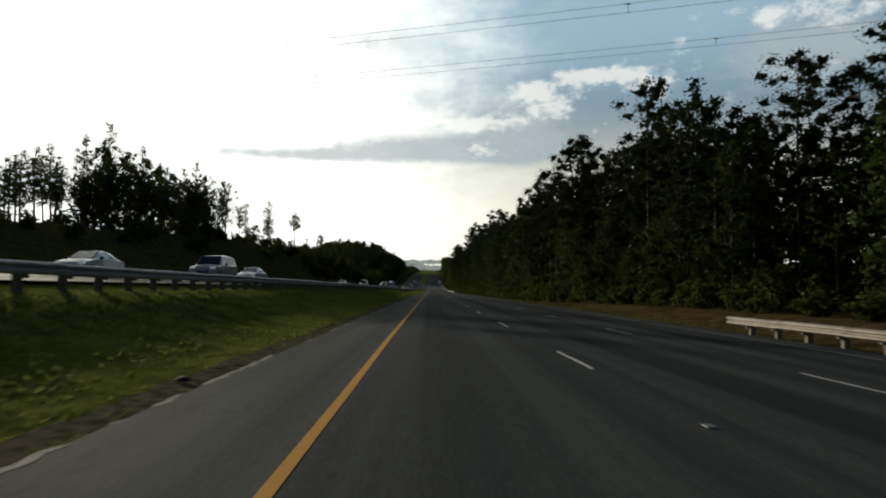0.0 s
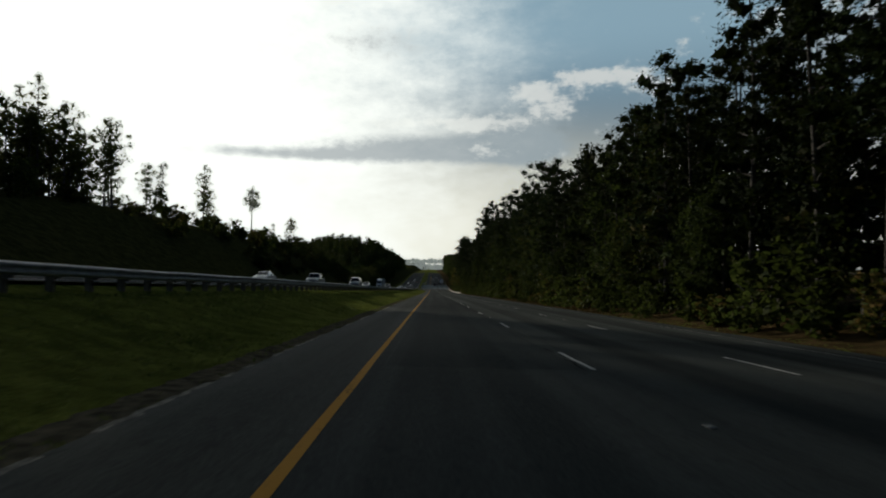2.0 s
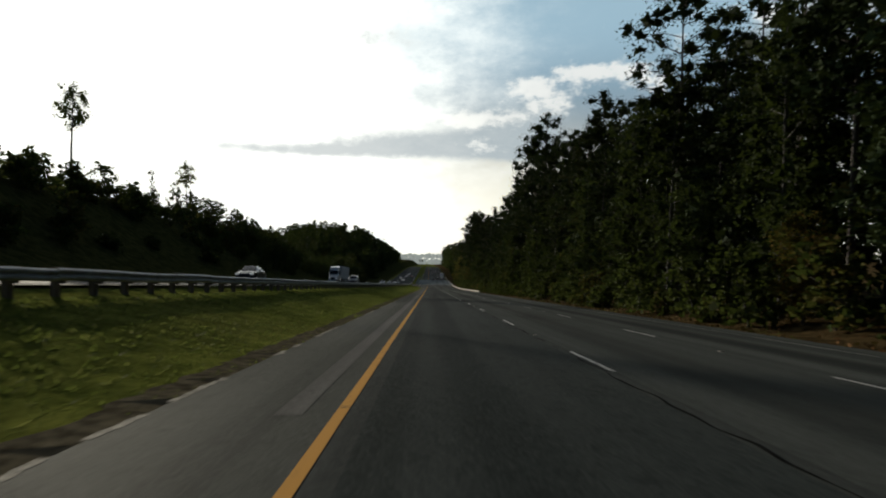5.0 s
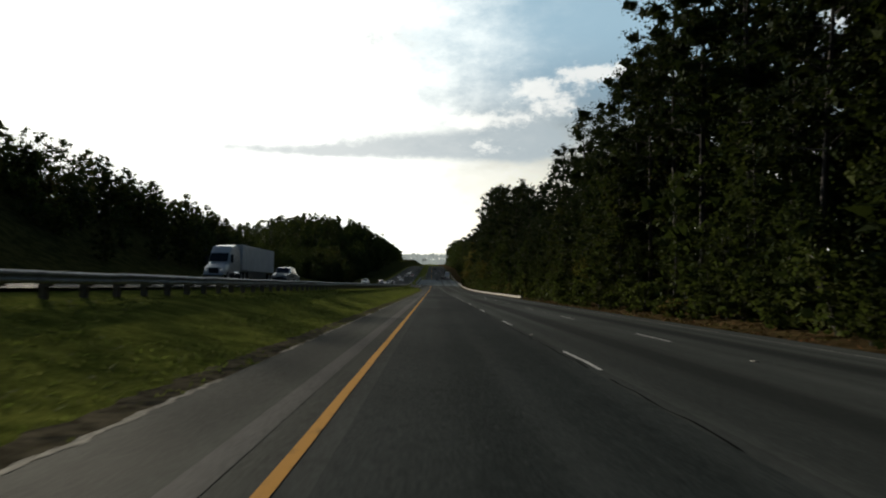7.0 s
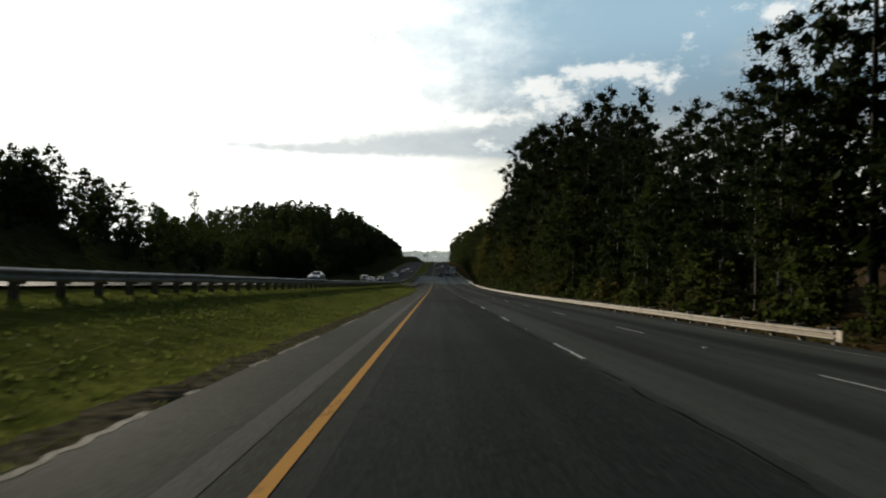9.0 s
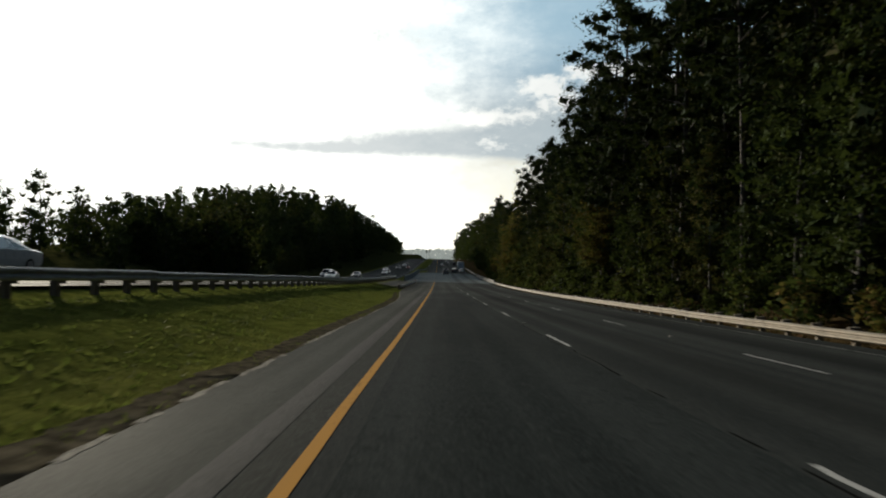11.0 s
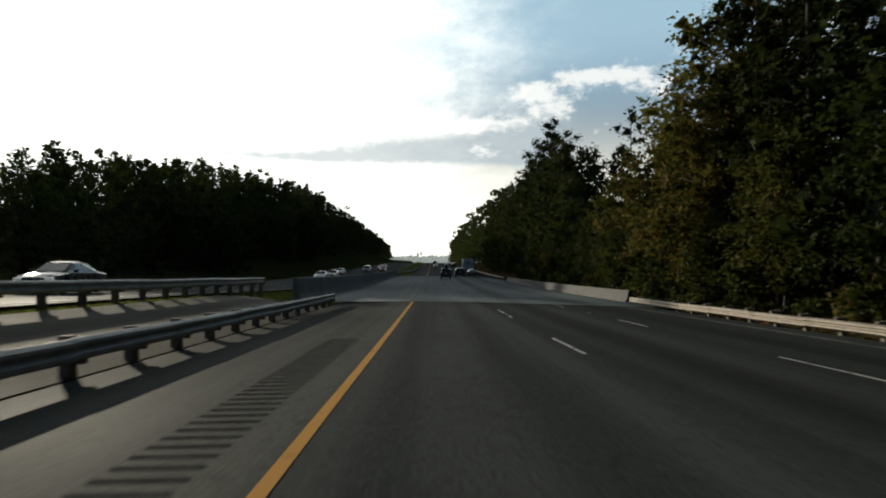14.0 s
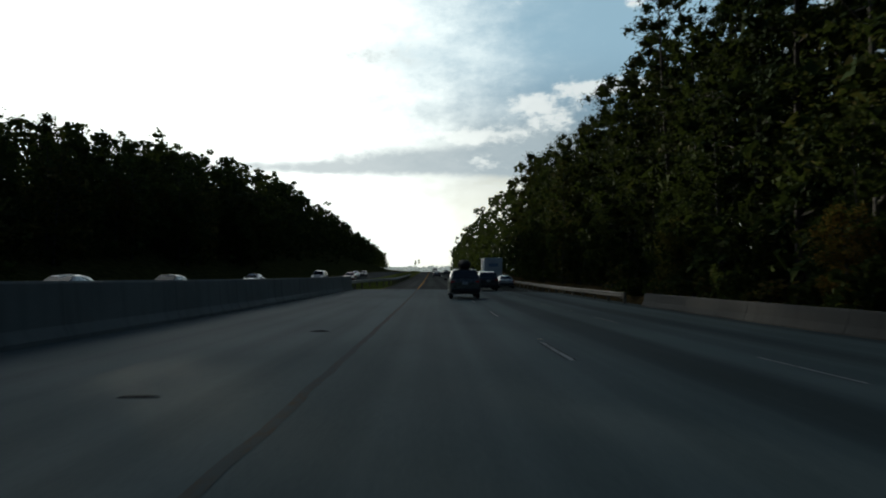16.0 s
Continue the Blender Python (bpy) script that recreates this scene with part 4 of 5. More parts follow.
def far_woods():
    """Woods too far to count: both sides down the road, and the ridges behind."""
    cs, rs = [], []

    def mass(x, y, h, w):
        z = land(x, y)
        for i in range(7):
            u = i / 6
            cs.append((x + rng.normal(0, w * 0.35), y + rng.normal(0, w * 0.35), z + h * (0.12 + 0.82 * u)))
            rs.append(w * (1.0 - 0.55 * u) * rng.uniform(0.8, 1.15))

    for y in np.arange(720, 1300, 7.0):
        mass(wood_edge(y) + rng.uniform(2, 5), y, rng.uniform(23, 28), 3.6)
        mass(wood_edge(y) + rng.uniform(10, 20), y, rng.uniform(19, 25), 4.2)
        mass(rng.uniform(-44, -38) - 0.02 * (y - 720), y, rng.uniform(13, 17), 3.8)
        mass(rng.uniform(-60, -48), y, rng.uniform(14, 19), 4.0)
    for i in range(60):
        mass(rng.uniform(-84, -66), rng.uniform(820, 1000), rng.uniform(16, 21), 3.6)
    for i in range(170):
        mass(rng.uniform(-146, -81), rng.uniform(650, 1010), rng.uniform(13, 18), 4.0)
    for i in range(50):
        mass(rng.uniform(-190, -150), rng.uniform(700, 1010), rng.uniform(14, 18), 5.0)
    for i in range(230):
        mass(rng.uniform(-270, -48), rng.uniform(1000, 1180), rng.uniform(14, 19), 5.0)
    lv, lf = leaf_quads(cs, rs, 24, 1.15, 1.3, 0.85)
    tagged(new("distant_woods", mesh_of("distant_woods", lv, lf.tolist(), M_LEAF)), "hazy distant woods along the road and over the hill", "woods", kind="stuff")
    # ridge at the horizon
    cs, rs = [], []
    for y0, base, amp in ((2200, 1, 5), (3200, 2, 8)):
        for x in np.arange(-1500, 1500, 22.0):
            h = base + amp * (0.5 + 0.5 * noise.noise((x * 0.004, y0 * 0.01, 2.0)))
            for k in range(3):
                cs.append((x, y0 + rng.uniform(-30, 30), (-24 if y0 < 3000 else -9) + h * (0.2 + 0.4 * k)))
                rs.append(17.0)
    lv, lf = leaf_quads(cs, rs, 22, 12.0, 1.2, 0.6)
    tagged(new("horizon_ridge", mesh_of("horizon_ridge", lv, lf.tolist(), M_HAZE)), "low wooded ridge at the horizon, painted pale with haze and faintly glowing", "woods", kind="stuff")


far_woods()
for x, y in ((-13.0, 1090), (-10.0, 1075)):
    plant([SPARSE[3]], x, y, 0.36, "lone round-headed tree beyond the crest of the road", "tree", sink=0.0, tall=0.6)


def grass():
    """Blades and tufts on the verges by the road."""
    vs, fs = [], []
    n = 120000
    xs = np.where(rng.random(n) < 0.86, rng.uniform(-9.8, -2.9, n), rng.uniform(12.4, 15.5, n))
    ys = rng.uniform(0, 560, n)
    for x, y in zip(xs, ys):
        if x < 0 and (y > 535 or x > edge_x(y) - 0.1):
            continue
        if noise.noise((x * 0.35, y * 0.12, 8.0)) < (-0.34 if x < 0 or y < 130 else 0.12):
            continue
        z = land(x, y) - 0.03
        h = rng.uniform(0.03, 0.10) * (1.0 + 0.8 * max(0, noise.noise((x * 0.2, y * 0.2, 1.0))))
        for b in range(2):
            q = rng.uniform(0, 6.28)
            dx, dy = math.cos(q) * 0.04, math.sin(q) * 0.04
            tx, ty = rng.normal(0, 0.09), rng.normal(0, 0.09)
            k = len(vs)
            vs += [(x - dx, y - dy, z), (x + dx, y + dy, z), (x + tx, y + ty, z + h)]
            fs.append((k, k + 1, k + 2))
    tagged(new("verge_grass", mesh_of("verge_grass", vs, fs, M_BLADE)), "short green and straw grass tufts on the verges", "grass", kind="stuff")
    n = 5000
    c = np.stack([rng.uniform(11.4, 16.5, n), rng.uniform(120, 560, n), np.zeros(n)], axis=1)
    c[:, 2] = [land(a, b) + 0.03 for a, b, _ in c]
    lv, lf = leaf_quads(c, np.full(n, 0.08), 1, 0.22, 1.3, 0.2)
    tagged(new("leaf_litter", mesh_of("leaf_litter", lv, lf.tolist(), M_STRAW)), "brown fallen leaves along the outer verge", "leaves", kind="stuff")


grass()

# ---- vehicles ----
SEDAN = [(-2.42, 0.42, 0.72, 0.78, 0.70, 0.74, 0.60), (-2.32, 0.28, 0.86, 0.98, 0.86, 0.86, 0.66), (-1.70, 0.22, 0.92, 1.04, 0.90, 0.89, 0.66), (-1.05, 0.20, 0.93, 1.38, 0.91, 0.89, 0.58),
         (-0.30, 0.20, 0.92, 1.46, 0.91, 0.89, 0.60), (0.35, 0.20, 0.91, 1.42, 0.91, 0.89, 0.60), (1.15, 0.20, 0.90, 0.98, 0.91, 0.88, 0.68), (2.00, 0.22, 0.80, 0.86, 0.89, 0.86, 0.62), (2.34, 0.30, 0.66, 0.72, 0.80, 0.80, 0.58), (2.44, 0.36, 0.56, 0.60, 0.68, 0.68, 0.5)]
SUV = [(-2.36, 0.48, 0.90, 1.00, 0.84, 0.86, 0.74), (-2.28, 0.36, 1.06, 1.20, 0.92, 0.92, 0.80), (-2.10, 0.30, 1.08, 1.72, 0.94, 0.93, 0.72), (-1.20, 0.28, 1.08, 1.80, 0.94, 0.93, 0.72), (-0.10, 0.28, 1.07, 1.80, 0.94, 0.93, 0.72),
       (0.55, 0.28, 1.06, 1.74, 0.94, 0.93, 0.70), (1.25, 0.28, 1.05, 1.14, 0.94, 0.92, 0.76), (2.05, 0.30, 0.96, 1.04, 0.93, 0.90, 0.72), (2.32, 0.40, 0.80, 0.86, 0.84, 0.84, 0.64), (2.40, 0.46, 0.66, 0.70, 0.74, 0.74, 0.56)]
PICKUP = [(-2.70, 0.50, 0.95, 1.02, 0.90, 0.92, 0.86), (-2.62, 0.42, 1.06, 1.10, 0.95, 0.94, 0.88), (-0.95, 0.40, 1.08, 1.12, 0.96, 0.94, 0.86), (-0.80, 0.38, 1.10, 1.78, 0.96, 0.94, 0.72), (0.10, 0.38, 1.10, 1.84, 0.96, 0.94, 0.72),
          (0.60, 0.38, 1.10, 1.78, 0.96, 0.94, 0.70), (1.30, 0.38, 1.08, 1.18, 0.96, 0.93, 0.80), (2.30, 0.40, 1.02, 1.10, 0.95, 0.92, 0.78), (2.62, 0.46, 0.90, 0.96, 0.90, 0.88, 0.72), (2.70, 0.50, 0.74, 0.78, 0.82, 0.80, 0.66)]


def half_ring(s):
    y, zb, zm, zt, wb, wm, wt = s
    return [(0.0, y, zb), (wb * 0.82, y, zb), (wb * 0.97, y, zb + 0.12), (wb, y, (zb + zm) / 2), (wm, y, zm), ((wm + wt) / 2, y, (zm + zt) / 2), (wt, y, zt - 0.05), (wt * 0.82, y, zt - 0.005), (0.0, y, zt + 0.015)]


def loft_body(stations):
    bm = bmesh.new()
    rings = []
    for s in stations:
        h = half_ring(s)
        pts = h + [(-x, y, z) for x, y, z in reversed(h[1:-1])]
        rings.append([bm.verts.new(p) for p in pts])
    n = len(rings[0])
    for a, b in zip(rings, rings[1:]):
        for i in range(n):
            j = (i + 1) % n
            bm.faces.new((a[i], b[i], b[j], a[j]))
    bm.faces.new(list(rings[0]))
    bm.faces.new(list(reversed(rings[-1])))
    bmesh.ops.recalc_face_normals(bm, faces=bm.faces)
    return bm


def panel(corners, out, lift=0.012):
    """A pane: four corners, pushed out of the body."""
    bm = bmesh.new()
    o = Vector(out).normalized() * lift
    top = [bm.verts.new(Vector(c) + o) for c in corners]
    low = [bm.verts.new(Vector(c) - o) for c in corners]
    bm.faces.new(top)
    bm.faces.new(low[::-1])
    for i in range(4):
        j = (i + 1) % 4
        bm.faces.new((top[i], low[i], low[j], top[j]))
    bmesh.ops.recalc_face_normals(bm, faces=bm.faces)
    return bm


def wheel(parent, x, y, r=0.33, w=0.21):
    side = 1 if x > 0 else -1
    bm = bmesh.new()
    cyl(bm, r, w, Matrix.Translation((x, y, r)) @ pose(0, 0, 0, 0, 90), 22)
    bmesh.ops.bevel(bm, geom=[e for e in bm.edges if len(e.link_faces) == 2 and any(len(f.verts) > 6 for f in e.link_faces)], offset=0.035, segments=2, affect="EDGES")
    t = part("wheel", bm, M_RUBBER, parent, "black road tyre")
    bm = bmesh.new()
    cyl(bm, r * 0.64, 0.03, Matrix.Translation((x + side * w * 0.5, y, r)) @ pose(0, 0, 0, 0, 90), 16)
    cyl(bm, r * 0.16, 0.05, Matrix.Translation((x + side * w * 0.5, y, r)) @ pose(0, 0, 0, 0, 90), 8)
    part("rim", bm, M_RIM, t, "silver alloy rim")


def panes(parent, st, ia, ib, cuts):
    """Side windows, windscreen and back window, from the body's own stations."""
    def edge(s, u):
        y, zb, zm, zt, wb, wm, wt = s
        return wm + (wt - wm) * u, zm + (zt - 0.05 - zm) * u

    def at(y):
        k = max(i for i in range(len(st) - 1) if st[i][0] <= y)
        f = (y - st[k][0]) / (st[k + 1][0] - st[k][0])
        return tuple(a + (b - a) * f for a, b in zip(st[k], st[k + 1]))

    for ya, yb in zip(cuts, cuts[1:]):
        a, b = at(ya + 0.05), at(yb - 0.05)
        for sgn in (1, -1):
            ua = [edge(a, 0.10), edge(b, 0.10), edge(b, 0.86), edge(a, 0.86)]
            cs = [(sgn * ua[0][0], a[0], ua[0][1]), (sgn * ua[1][0], b[0], ua[1][1]), (sgn * ua[2][0], b[0], ua[2][1]), (sgn * ua[3][0], a[0], ua[3][1])]
            part("side_window", panel(cs, (sgn, 0, 0.35)), M_GLASS, parent)
    for i, j, d in ((ia, ia + 1, -1), (ib, ib + 1, 1)):
        lo, hi = (st[i], st[j]) if d < 0 else (st[j], st[i])
        cs = [(-lo[6] * 0.94, lo[0], lo[3] + 0.02), (lo[6] * 0.94, lo[0], lo[3] + 0.02), (hi[6] * 0.90, hi[0] + d * 0.06, hi[3] - 0.05), (-hi[6] * 0.90, hi[0] + d * 0.06, hi[3] - 0.05)]
        out = (0, d * (hi[3] - lo[3]), abs(hi[0] - lo[0]))
        part("back_window" if d < 0 else "windscreen", panel(cs, out, 0.02), M_GLASS, parent)


def make_car(name, style, col, metal=0.3):
    st, ia, ib, cuts = {"sedan": (SEDAN, 2, 5, (-1.45, -0.35, 0.75)), "suv": (SUV, 1, 5, (-1.95, -1.0, 0.0, 0.95)), "pickup": (PICKUP, 2, 5, (-0.75, 0.1, 1.0))}[style]
    car = new(name)
    part("body", loft_body(st), car_paint(name + "_paint", col, metal), car, smooth=False)
    panes(car, st, ia, ib, cuts)
    rear, front = st[0][0], st[-1][0]
    r = 0.32 if style == "sedan" else 0.37
    for x in (0.80, -0.80):
        for y in (rear * 0.60, front * 0.62):
            wheel(car, x, y, r)
    zt = 0.76 if style == "sedan" else 1.0
    for s in (1, -1):
        bm = bmesh.new()
        box(bm, s * 0.72 - 0.12, s * 0.72 + 0.12, rear - 0.02 + 0.03, rear + 0.14, zt - 0.10, zt + 0.10, 0.03)
        part("tail_light", bm, M_TAIL, car, "red tail light")
        bm = bmesh.new()
        box(bm, s * 0.66 - 0.16, s * 0.66 + 0.16, front - 0.24, front - 0.015, zt - 0.16, zt - 0.03, 0.03)
        part("headlight", bm, M_HEAD, car, "clear headlight")
        bm = bmesh.new()
        k = 0.92 if style == "sedan" else 1.02
        box(bm, s * k - 0.02, s * k + s * 0.16 if s > 0 else s * k + 0.02, 0.72, 0.86, st[4][2] + 0.02, st[4][2] + 0.16, 0.02) if s > 0 else box(bm, s * k - 0.16, s * k + 0.02, 0.72, 0.86, st[4][2] + 0.02, st[4][2] + 0.16, 0.02)
        part("mirror", bm, M_TRIM, car)
    bm = bmesh.new()
    box(bm, -0.80, 0.80, rear - 0.06, rear + 0.16, st[0][1] - 0.06, st[0][1] + 0.16, 0.04)
    part("rear_bumper", bm, M_TRIM, car)
    bm = bmesh.new()
    box(bm, -0.74, 0.74, front - 0.14, front + 0.05, st[-1][1] - 0.14, st[-1][1] + 0.10, 0.04)
    part("front_bumper", bm, M_TRIM, car)
    bm = bmesh.new()
    box(bm, -0.42, 0.42, front - 0.05, front + 0.012, st[-1][1] + 0.10, st[-1][1] + 0.22, 0.01)
    part("grille", bm, M_TRIM, car)
    bm = bmesh.new()
    box(bm, -0.15, 0.15, rear - 0.025, rear + 0.02, zt - 0.12, zt + 0.03, 0.005)
    pl = part("number_plate", bm, M_PLATE, car, "white plate with dark bars")
    bm = bmesh.new()
    for i in range(5):
        box(bm, -0.11 + i * 0.046, -0.08 + i * 0.046, rear - 0.03, rear - 0.024, zt - 0.08, zt - 0.01)
    part("plate_bar", bm, M_INK, pl)
    return car


def roof_load(parent, z):
    bm = bmesh.new()
    for y in (-1.3, 0.0):
        box(bm, -0.66, 0.66, y - 0.03, y + 0.03, z, z + 0.07, 0.01)
    part("roof_rack", bm, M_TRIM, parent)
    bm = bmesh.new()
    bmesh.ops.create_icosphere(bm, subdivisions=3, radius=1.0, matrix=Matrix.LocRotScale((0.02, -1.0, z + 0.26), None, (0.40, 0.85, 0.30)))
    for v in bm.verts:
        v.co += Vector((1, 1, 1)) * 0.04 * noise.noise(v.co * 3.0)
    part("roof_bag", bm, M_CANVAS, parent, "black strapped roof bag")


def on_near(ob, x, y, label, category="car", group="traffic ahead"):
    t = math.degrees(math.atan(zroad(y + 1) - zroad(y - 1)) / 2)
    lift = 0.012 if BRIDGE[0] < y < BRIDGE[1] else 0.006
    ob.matrix_basis = pose(x, y, zroad(y) + crossfall(x) + lift, t)
    return tagged(ob, label, category, group)


def oncoming_pose(x, y):
    t = math.degrees(math.atan((zroad(y + 1) - zroad(y - 1)) / 2))
    return pose(x, y, zroad(y) + left_road(x, y) + 0.01, -t, 0, 180)


lead = make_car("lead_suv", "suv", (0.085, 0.085, 0.08), 0.4)
lead.name = "suv"
roof_load(lead, 1.81)
on_near(lead, 2.28, 619.0, "grey-tan SUV with a black bag on its roof rack")
ob = make_car("dark_suv", "suv", (0.03, 0.032, 0.035))
ob.name = "suv"
on_near(ob, 5.4, 640, "dark grey SUV following in the middle lane")
ob = make_car("silver_car", "sedan", (0.42, 0.43, 0.44), 0.5)
ob.name = "sedan"
on_near(ob, 8.7, 655, "silver sedan in the outer lane")
ob = make_car("grey_car", "sedan", (0.20, 0.20, 0.21), 0.5)
ob.name = "sedan"
on_near(ob, 1.3, 738, "grey sedan far ahead in the inner lane")
on_near(copy_thing(ob, PARK), 4.8, 800, "grey sedan far ahead in the middle lane")
far_dark = make_car("black_car", "suv", (0.02, 0.02, 0.02))
far_dark.name = "suv"
on_near(far_dark, 1.2, 838, "black SUV near the crest of the road")
on_near(copy_thing(far_dark, PARK), 8.3, 770, "dark SUV far ahead in the outer lane")


def box_truck():
    truck = new("box_truck")
    bm = bmesh.new()
    box(bm, -1.25, 1.25, -3.9, 2.3, 1.05, 3.75, 0.05)
    cargo = part("cargo_box", bm, M_TRAILER, truck, "white panelled cargo box")
    bm = bmesh.new()
    box(bm, -1.14, 1.14, -3.94, -3.905, 1.15, 3.62, 0.01)
    door = part("rear_door", bm, M_TRAILER, cargo)
    for i in range(8):
        bm = bmesh.new()
        box(bm, -1.12, 1.12, -3.955, -3.942, 1.18 + i * 0.305, 1.47 + i * 0.305, 0.004)
        part("door_slat", bm, M_TRAILER, cargo)
    bm = bmesh.new()
    box(bm, -0.62, 0.66, -3.968, -3.957, 2.55, 3.0, 0.003)
    part("emblem", bm, M_BLUE, cargo, "blue-grey plain emblem bar")
    bm = bmesh.new()
    box(bm, -1.0, 1.0, -3.8, 4.2, 0.72, 1.02, 0.03)
    part("chassis", bm, M_TRIM, truck)
    bm = loft_body([(2.36, 0.6, 1.5, 2.45, 1.05, 1.05, 0.9), (2.9, 0.55, 1.5, 2.55, 1.08, 1.06, 0.9), (3.6, 0.55, 1.5, 2.4, 1.08, 1.06, 0.88), (4.3, 0.55, 1.35, 1.5, 1.06, 1.02, 0.9), (4.7, 0.6, 1.1, 1.2, 1.0, 0.98, 0.8)])
    part("cab", bm, M_TRAILER, truck, "white truck cab")
    part("windscreen", panel([(-0.85, 4.25, 1.56), (0.85, 4.25, 1.56), (0.8, 3.68, 2.32), (-0.8, 3.68, 2.32)], (0, 0.8, 0.6), 0.03), M_GLASS, truck)
    for x in (0.95, -0.95):
        wheel(truck, x, 3.6, 0.45, 0.26)
        wheel(truck, x, -2.4, 0.45, 0.4)
        bm = bmesh.new()
        box(bm, x - 0.12, x + 0.12, -3.97, -3.9, 0.86, 0.98, 0.01)
        part("tail_light", bm, M_TAIL, truck, "red tail light")
    bm = bmesh.new()
    box(bm, -1.1, 1.1, -4.0, -3.88, 0.48, 0.62, 0.02)
    part("rear_bumper", bm, M_TRIM, truck)
    return truck


on_near(box_truck(), 8.7, 673, "white box truck with a roller door in the outer lane", "truck")


def semi_truck():
    truck = new("semi_truck")
    white = car_paint("truck_white", (0.66, 0.66, 0.65), 0.05)
    bm = loft_body([(-1.2, 0.9, 2.2, 3.75, 1.18, 1.18, 1.05), (0.2, 0.75, 2.2, 3.9, 1.2, 1.2, 1.05), (1.5, 0.7, 2.1, 3.7, 1.2, 1.2, 1.02), (2.3, 0.7, 1.95, 3.0, 1.2, 1.18, 0.98), (2.75, 0.6, 1.75, 2.0, 1.2, 1.1, 0.95),
                    (3.8, 0.5, 1.5, 1.62, 1.14, 1.0, 0.84), (4.3, 0.45, 1.25, 1.35, 1.0, 0.9, 0.75)])
    cab = part("cab", bm, white, truck, "white aerodynamic sleeper cab")
    part("windscreen", panel([(-0.92, 2.80, 2.05), (0.92, 2.80, 2.05), (0.92, 2.36, 2.92), (-0.92, 2.36, 2.92)], (0, 0.9, 0.45), 0.03), M_GLASS, truck)
    for s in (1, -1):
        part("side_window", panel([(s * 1.19, 1.55, 2.15), (s * 1.18, 2.35, 2.02), (s * 1.12, 2.15, 2.75), (s * 1.15, 1.55, 2.85)], (s, 0, 0.15), 0.02), M_GLASS, truck)
        bm = bmesh.new()
        box(bm, s * 0.78 - 0.17, s * 0.78 + 0.17, 4.02, 4.30, 0.98, 1.22, 0.04)
        part("headlight", bm, M_HEAD, truck, "clear headlight")
        bm = bmesh.new()
        box(bm, s * 1.36 - 0.10, s * 1.36 + 0.10, 2.45, 2.6, 1.9, 2.6, 0.03)
        part("mirror", bm, M_TRIM, truck)
        bm = bmesh.new()
        cyl(bm, 0.32, 1.5, pose(s * 0.98, 0.5, 0.72, 90), 16)
        part("fuel_tank", bm, M_CHROME, truck)
        for y in (3.2, -1.6, -2.9, -14.2, -15.5):
            wheel(truck, s * 1.02, y, 0.5, 0.3)
    bm = bmesh.new()
    box(bm, -0.5, 0.5, 4.1, 4.36, 0.75, 1.32, 0.04)
    part("grille", bm, M_TRIM, truck)
    bm = bmesh.new()
    box(bm, -1.1, 1.1, 4.05, 4.42, 0.35, 0.68, 0.06)
    part("front_bumper", bm, M_CHROME, truck)
    bm = bmesh.new()
    box(bm, -0.45, 0.45, -16.0, 3.6, 0.65, 0.95, 0.03)
    part("chassis", bm, M_TRIM, truck)
    bm = bmesh.new()
    box(bm, -1.28, 1.28, -16.3, -1.55, 1.18, 4.05, 0.04)
    trailer = part("trailer_box", bm, M_TRAILER, truck, "long white trailer box with side ribs")
    for s in (1, -1):
        for i in range(14):
            bm = bmesh.new()
            box(bm, s * 1.29 - 0.012, s * 1.29 + 0.012, -15.9 + i * 1.06, -15.84 + i * 1.06, 1.25, 3.98)
            part("side_rib", bm, M_TRAILER, trailer)
        bm = bmesh.new()
        box(bm, s * 1.2 - 0.02, s * 1.2 + 0.02, -12.5, -4.2, 0.35, 1.15, 0.01)
        part("side_skirt", bm, M_TRIM, truck)
    return truck


truck = semi_truck()
truck.matrix_basis = oncoming_pose(-19.0, 318.0) @ Matrix.Scale(0.84, 4)
tagged(truck, "white semi truck with a long box trailer, oncoming", "truck", "oncoming traffic")

white_sedan = make_car("white_sedan", "sedan", (0.62, 0.62, 0.60), 0.05)
silver_suv = make_car("silver_suv", "suv", (0.45, 0.45, 0.44), 0.4)
pale_pickup = make_car("pale_pickup", "pickup", (0.50, 0.50, 0.48), 0.2)
red_sedan = make_car("red_sedan", "sedan", (0.20, 0.025, 0.02), 0.2)
black_sedan = make_car("dark_sedan", "sedan", (0.03, 0.03, 0.035), 0.3)
taken = set()
for kind, x, y in ((white_sedan, -19.6, 39), (silver_suv, -14.8, 46), (white_sedan, -17.0, 64), (white_sedan, -20.4, 155), (pale_pickup, -17.0, 171), (silver_suv, -13.3, 190), (black_sedan, -17.0, 247),
                   (silver_suv, -17.0, 333), (white_sedan, -20.4, 352), (white_sedan, -17.0, 424), (white_sedan, -17.0, 505), (black_sedan, -17.0, 537), (silver_suv, -20.4, 521), (white_sedan, -17.0, 609),
                   (black_sedan, -17.2, 622), (white_sedan, -20.4, 655), (silver_suv, -17.0, 680), (red_sedan, -13.5, 690), (white_sedan, -17.0, 727), (black_sedan, -17.0, 745)):
    m = oncoming_pose(x, y)
    ob = copy_thing(kind, m) if kind in taken else kind
    taken.add(kind)
    ob.matrix_basis = m
    look_of = {white_sedan: "white sedan", silver_suv: "silver SUV", pale_pickup: "pale pickup truck", red_sedan: "dark red sedan", black_sedan: "black sedan"}[kind]
    tagged(ob, look_of + " coming the other way on the far carriageway", "car", "oncoming traffic")
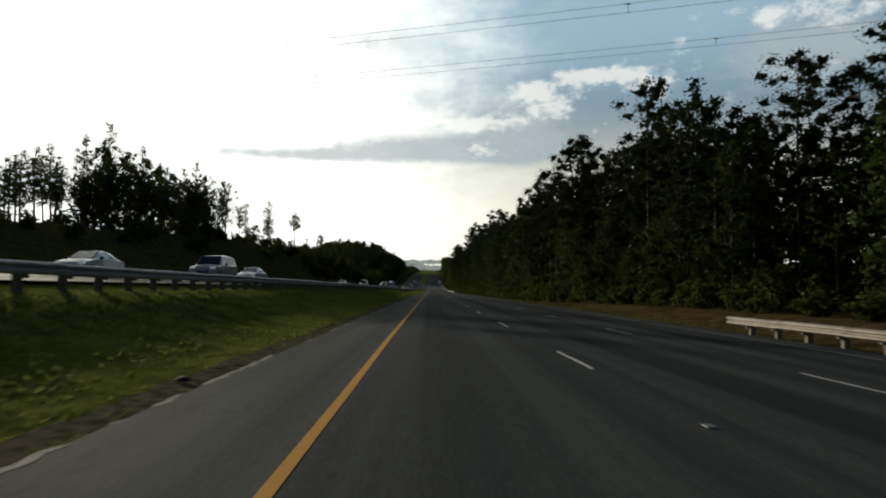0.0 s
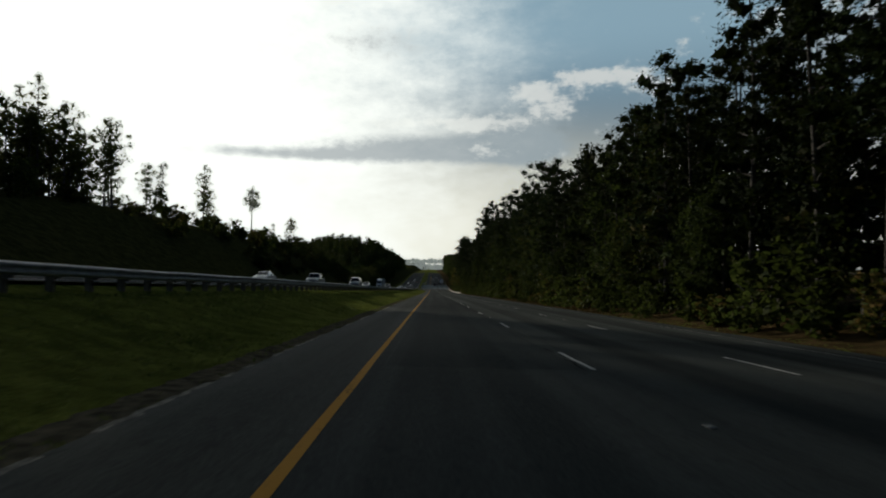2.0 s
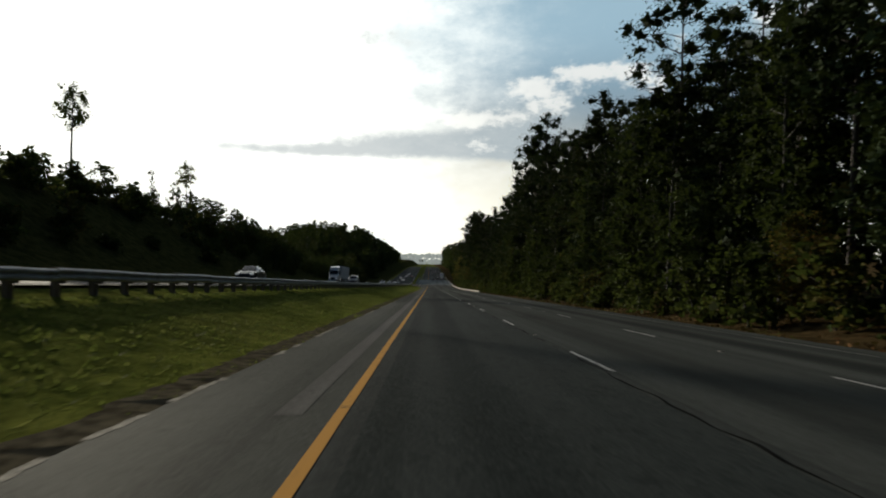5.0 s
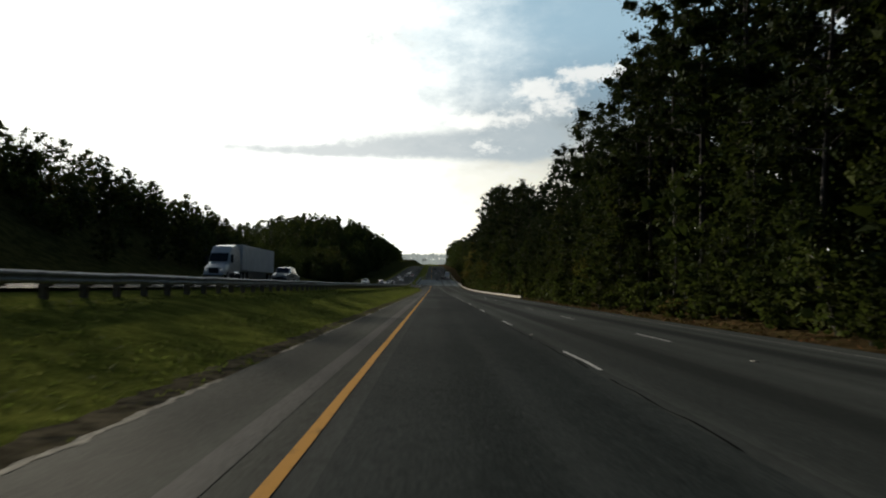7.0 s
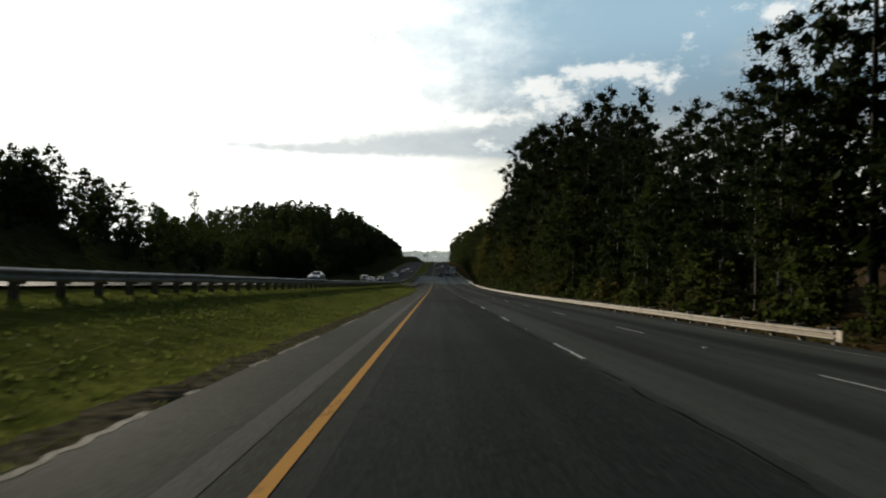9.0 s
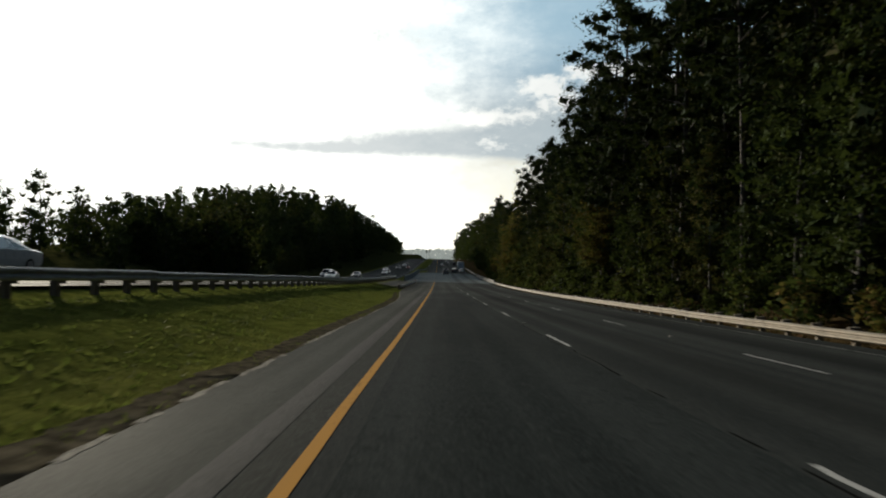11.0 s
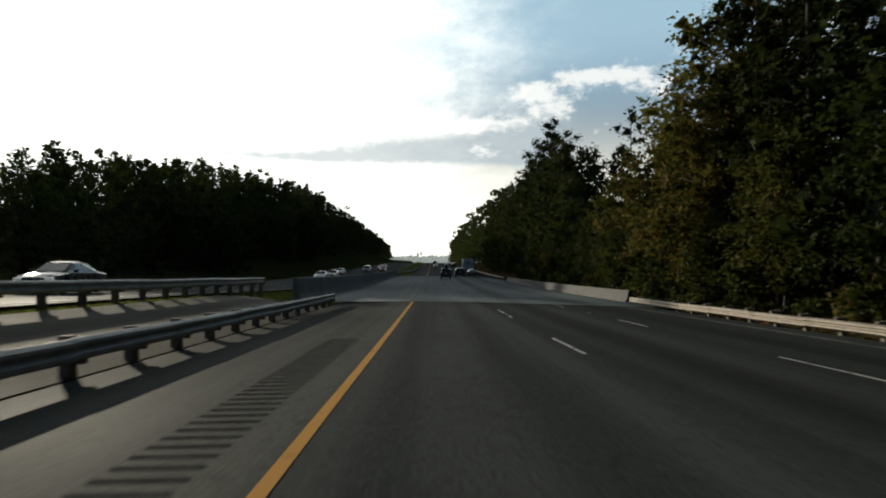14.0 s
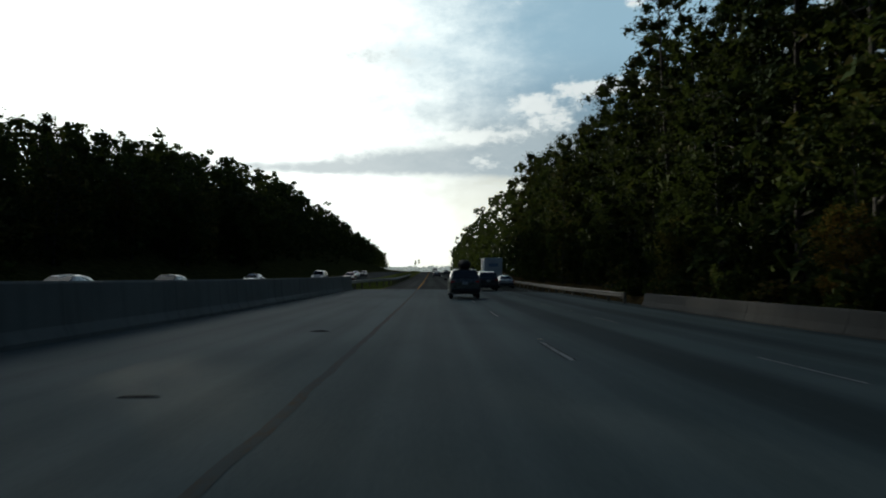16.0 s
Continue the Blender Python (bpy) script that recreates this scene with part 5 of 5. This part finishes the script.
for kind, plain_name in ((white_sedan, "sedan"), (silver_suv, "suv"), (pale_pickup, "pickup"), (red_sedan, "sedan"), (black_sedan, "sedan")):
    kind.name = plain_name
for ob in list(bpy.data.objects):
    for long_name, short in (("white_sedan", "sedan"), ("silver_suv", "suv"), ("red_sedan", "sedan"), ("dark_sedan", "sedan"), ("grey_car", "sedan"), ("black_car", "suv")):
        if ob.name.startswith(long_name):
            ob.name = short

# ---- power lines over the road ----
def wire(name, a, b, sag, r, label):
    a, b = Vector(a), Vector(b)
    vs, fs = [], []
    pts = []
    for i in range(41):
        u = i / 40
        p = a.lerp(b, u)
        p.z -= sag * 4 * u * (1 - u)
        pts.append(p)
    for i, p in enumerate(pts):
        for k in range(5):
            q = 2 * math.pi * k / 5
            vs.append((p.x, p.y + r * math.cos(q), p.z + r * math.sin(q)))
            if i:
                j = (k + 1) % 5
                fs.append((5 * i - 5 + k, 5 * i - 5 + j, 5 * i + j, 5 * i + k))
    return tagged(new(name, mesh_of(name, vs, fs, M_WIRE, True)), label, "power line", "power lines")


for y0, z0 in ((127, 46), (127, 45), (153, 46), (153, 45)):
    for off in ((0.0,) if z0 == 46 else (1.6,)):
        line = wire("power_line", (-330, y0 + 118 + off, z0 + 9), (330, y0 - 118 + off, z0 + 9), 9.0, 0.035, "thin grey overhead power line high above the road")
        if z0 == 46:
            u = (34 + 330) / 660 if y0 == 127 else (57 + 330) / 660
            x, y, z = -330 + 660 * u, y0 + 118 - 236 * u, 55 - 36 * u * (1 - u)
            bm = bmesh.new()
            box(bm, x - 0.06, x + 0.06, y - 0.06, y + 0.06, z - 1.7, z + 0.05, 0.02)
            box(bm, x - 0.5, x + 0.5, y - 0.06, y + 0.06, z - 0.15, z + 0.05, 0.02)
            part("spacer", bm, M_WIRE, line, "small dark hanging spacer")

# ---- small things on the road ----
bm = bmesh.new()
box(bm, -0.05, 0.05, -0.05, 0.05, 0.0, 0.018, 0.008)
marker_mesh = bpy.data.meshes.new("pavement_marker")
bm.to_mesh(marker_mesh)
bm.free()
marker_mesh.materials.append(M_MARKER)
for k in range(-1, 54, 2):
    for x in (2.68, 6.34):
        y = PHASE + 12.19 * k + 7.6
        y += outer_shift(y) if x > 3 else 0.0
        m = new("pavement_marker", marker_mesh)
        m.matrix_basis = pose(x, y, zroad(y) + crossfall(x) + (0.008 if BRIDGE[0] < y < BRIDGE[1] else 0.004))
        tagged(m, "small pale reflective marker stuck on the lane line", "road marker", "pavement markers")


def scrap(name, x, y, w, l, h, mat, label, category="debris"):
    """A ragged low piece lying on the paving."""
    bm = bmesh.new()
    bmesh.ops.create_icosphere(bm, subdivisions=2, radius=1.0)
    for v in bm.verts:
        v.co = Vector((v.co.x * w, v.co.y * l, max(-0.3, v.co.z) * h)) * (1 + 0.45 * noise.noise(v.co * 1.7 + Vector((x, y, 0))))
    me = bpy.data.meshes.new(name)
    bm.to_mesh(me)
    bm.free()
    me.materials.append(mat)
    ob = new(name, me)
    lift = 0.010 if BRIDGE[0] < y < BRIDGE[1] else 0.008
    ob.matrix_basis = pose(x, y, zroad(y) + crossfall(x) + lift, 0, 0, random.uniform(-30, 30) * (0.15 if category == "road patch" else 0.5))
    return tagged(ob, label, category)


for x, y, w, l in ((2.56, 456, 0.03, 0.30), (2.54, 459.5, 0.04, 0.35), (2.55, 463, 0.04, 0.25), (2.56, 466, 0.05, 0.30), (2.6, 468.5, 0.07, 0.26), (2.56, 446, 0.03, 0.25), (2.57, 451, 0.04, 0.30),
                   (2.45, 540.9, 0.12, 0.09), (2.55, 539.1, 0.13, 0.10), (2.65, 537.4, 0.12, 0.10), (2.66, 530, 0.07, 0.16)):
    scrap("pothole_patch", x, y, w, l, 0.012, M_CRACK, "ragged dark tar patch along the lane line", "road patch")
for x, y, w, l in ((-2.75, 584.2, 0.30, 0.05), (-2.3, 593, 0.26, 0.08), (-3.2, 568, 0.60, 0.045), (-2.9, 572, 0.2, 0.05), (-4.6, 588, 0.12, 0.05), (-3.45, 9.5, 0.12, 0.06), (-3.5, 24, 0.08, 0.1), (-4.4, 577, 0.3, 0.05), (-3.9, 600, 0.35, 0.05)):
    scrap("debris", x, y, w, l, 0.055, M_RUBBER, "shred of dark rubber lying on the paving")
# rumble grooves on the inner shoulder
for y0, y1 in ((24.0, 29.0), (452.0, 464.0), (506.0, 520.0)):
    bm = bmesh.new()
    for y in np.arange(y0, y1, 0.29):
        x0, x1 = -2.14, -1.50
        q = [bm.verts.new((x, yy, zroad(yy) + crossfall(x) + 0.0065)) for x, yy in ((x0, y), (x1, y), (x1, y + 0.07), (x0, y + 0.07))]
        bm.faces.new(q)
    me = bpy.data.meshes.new("rumble_strip")
    bm.to_mesh(me)
    bm.free()
    me.materials.append(M_GROOVE)
    tagged(new("rumble_strip", me), "row of dark rumble grooves across the inner shoulder", kind="structure")
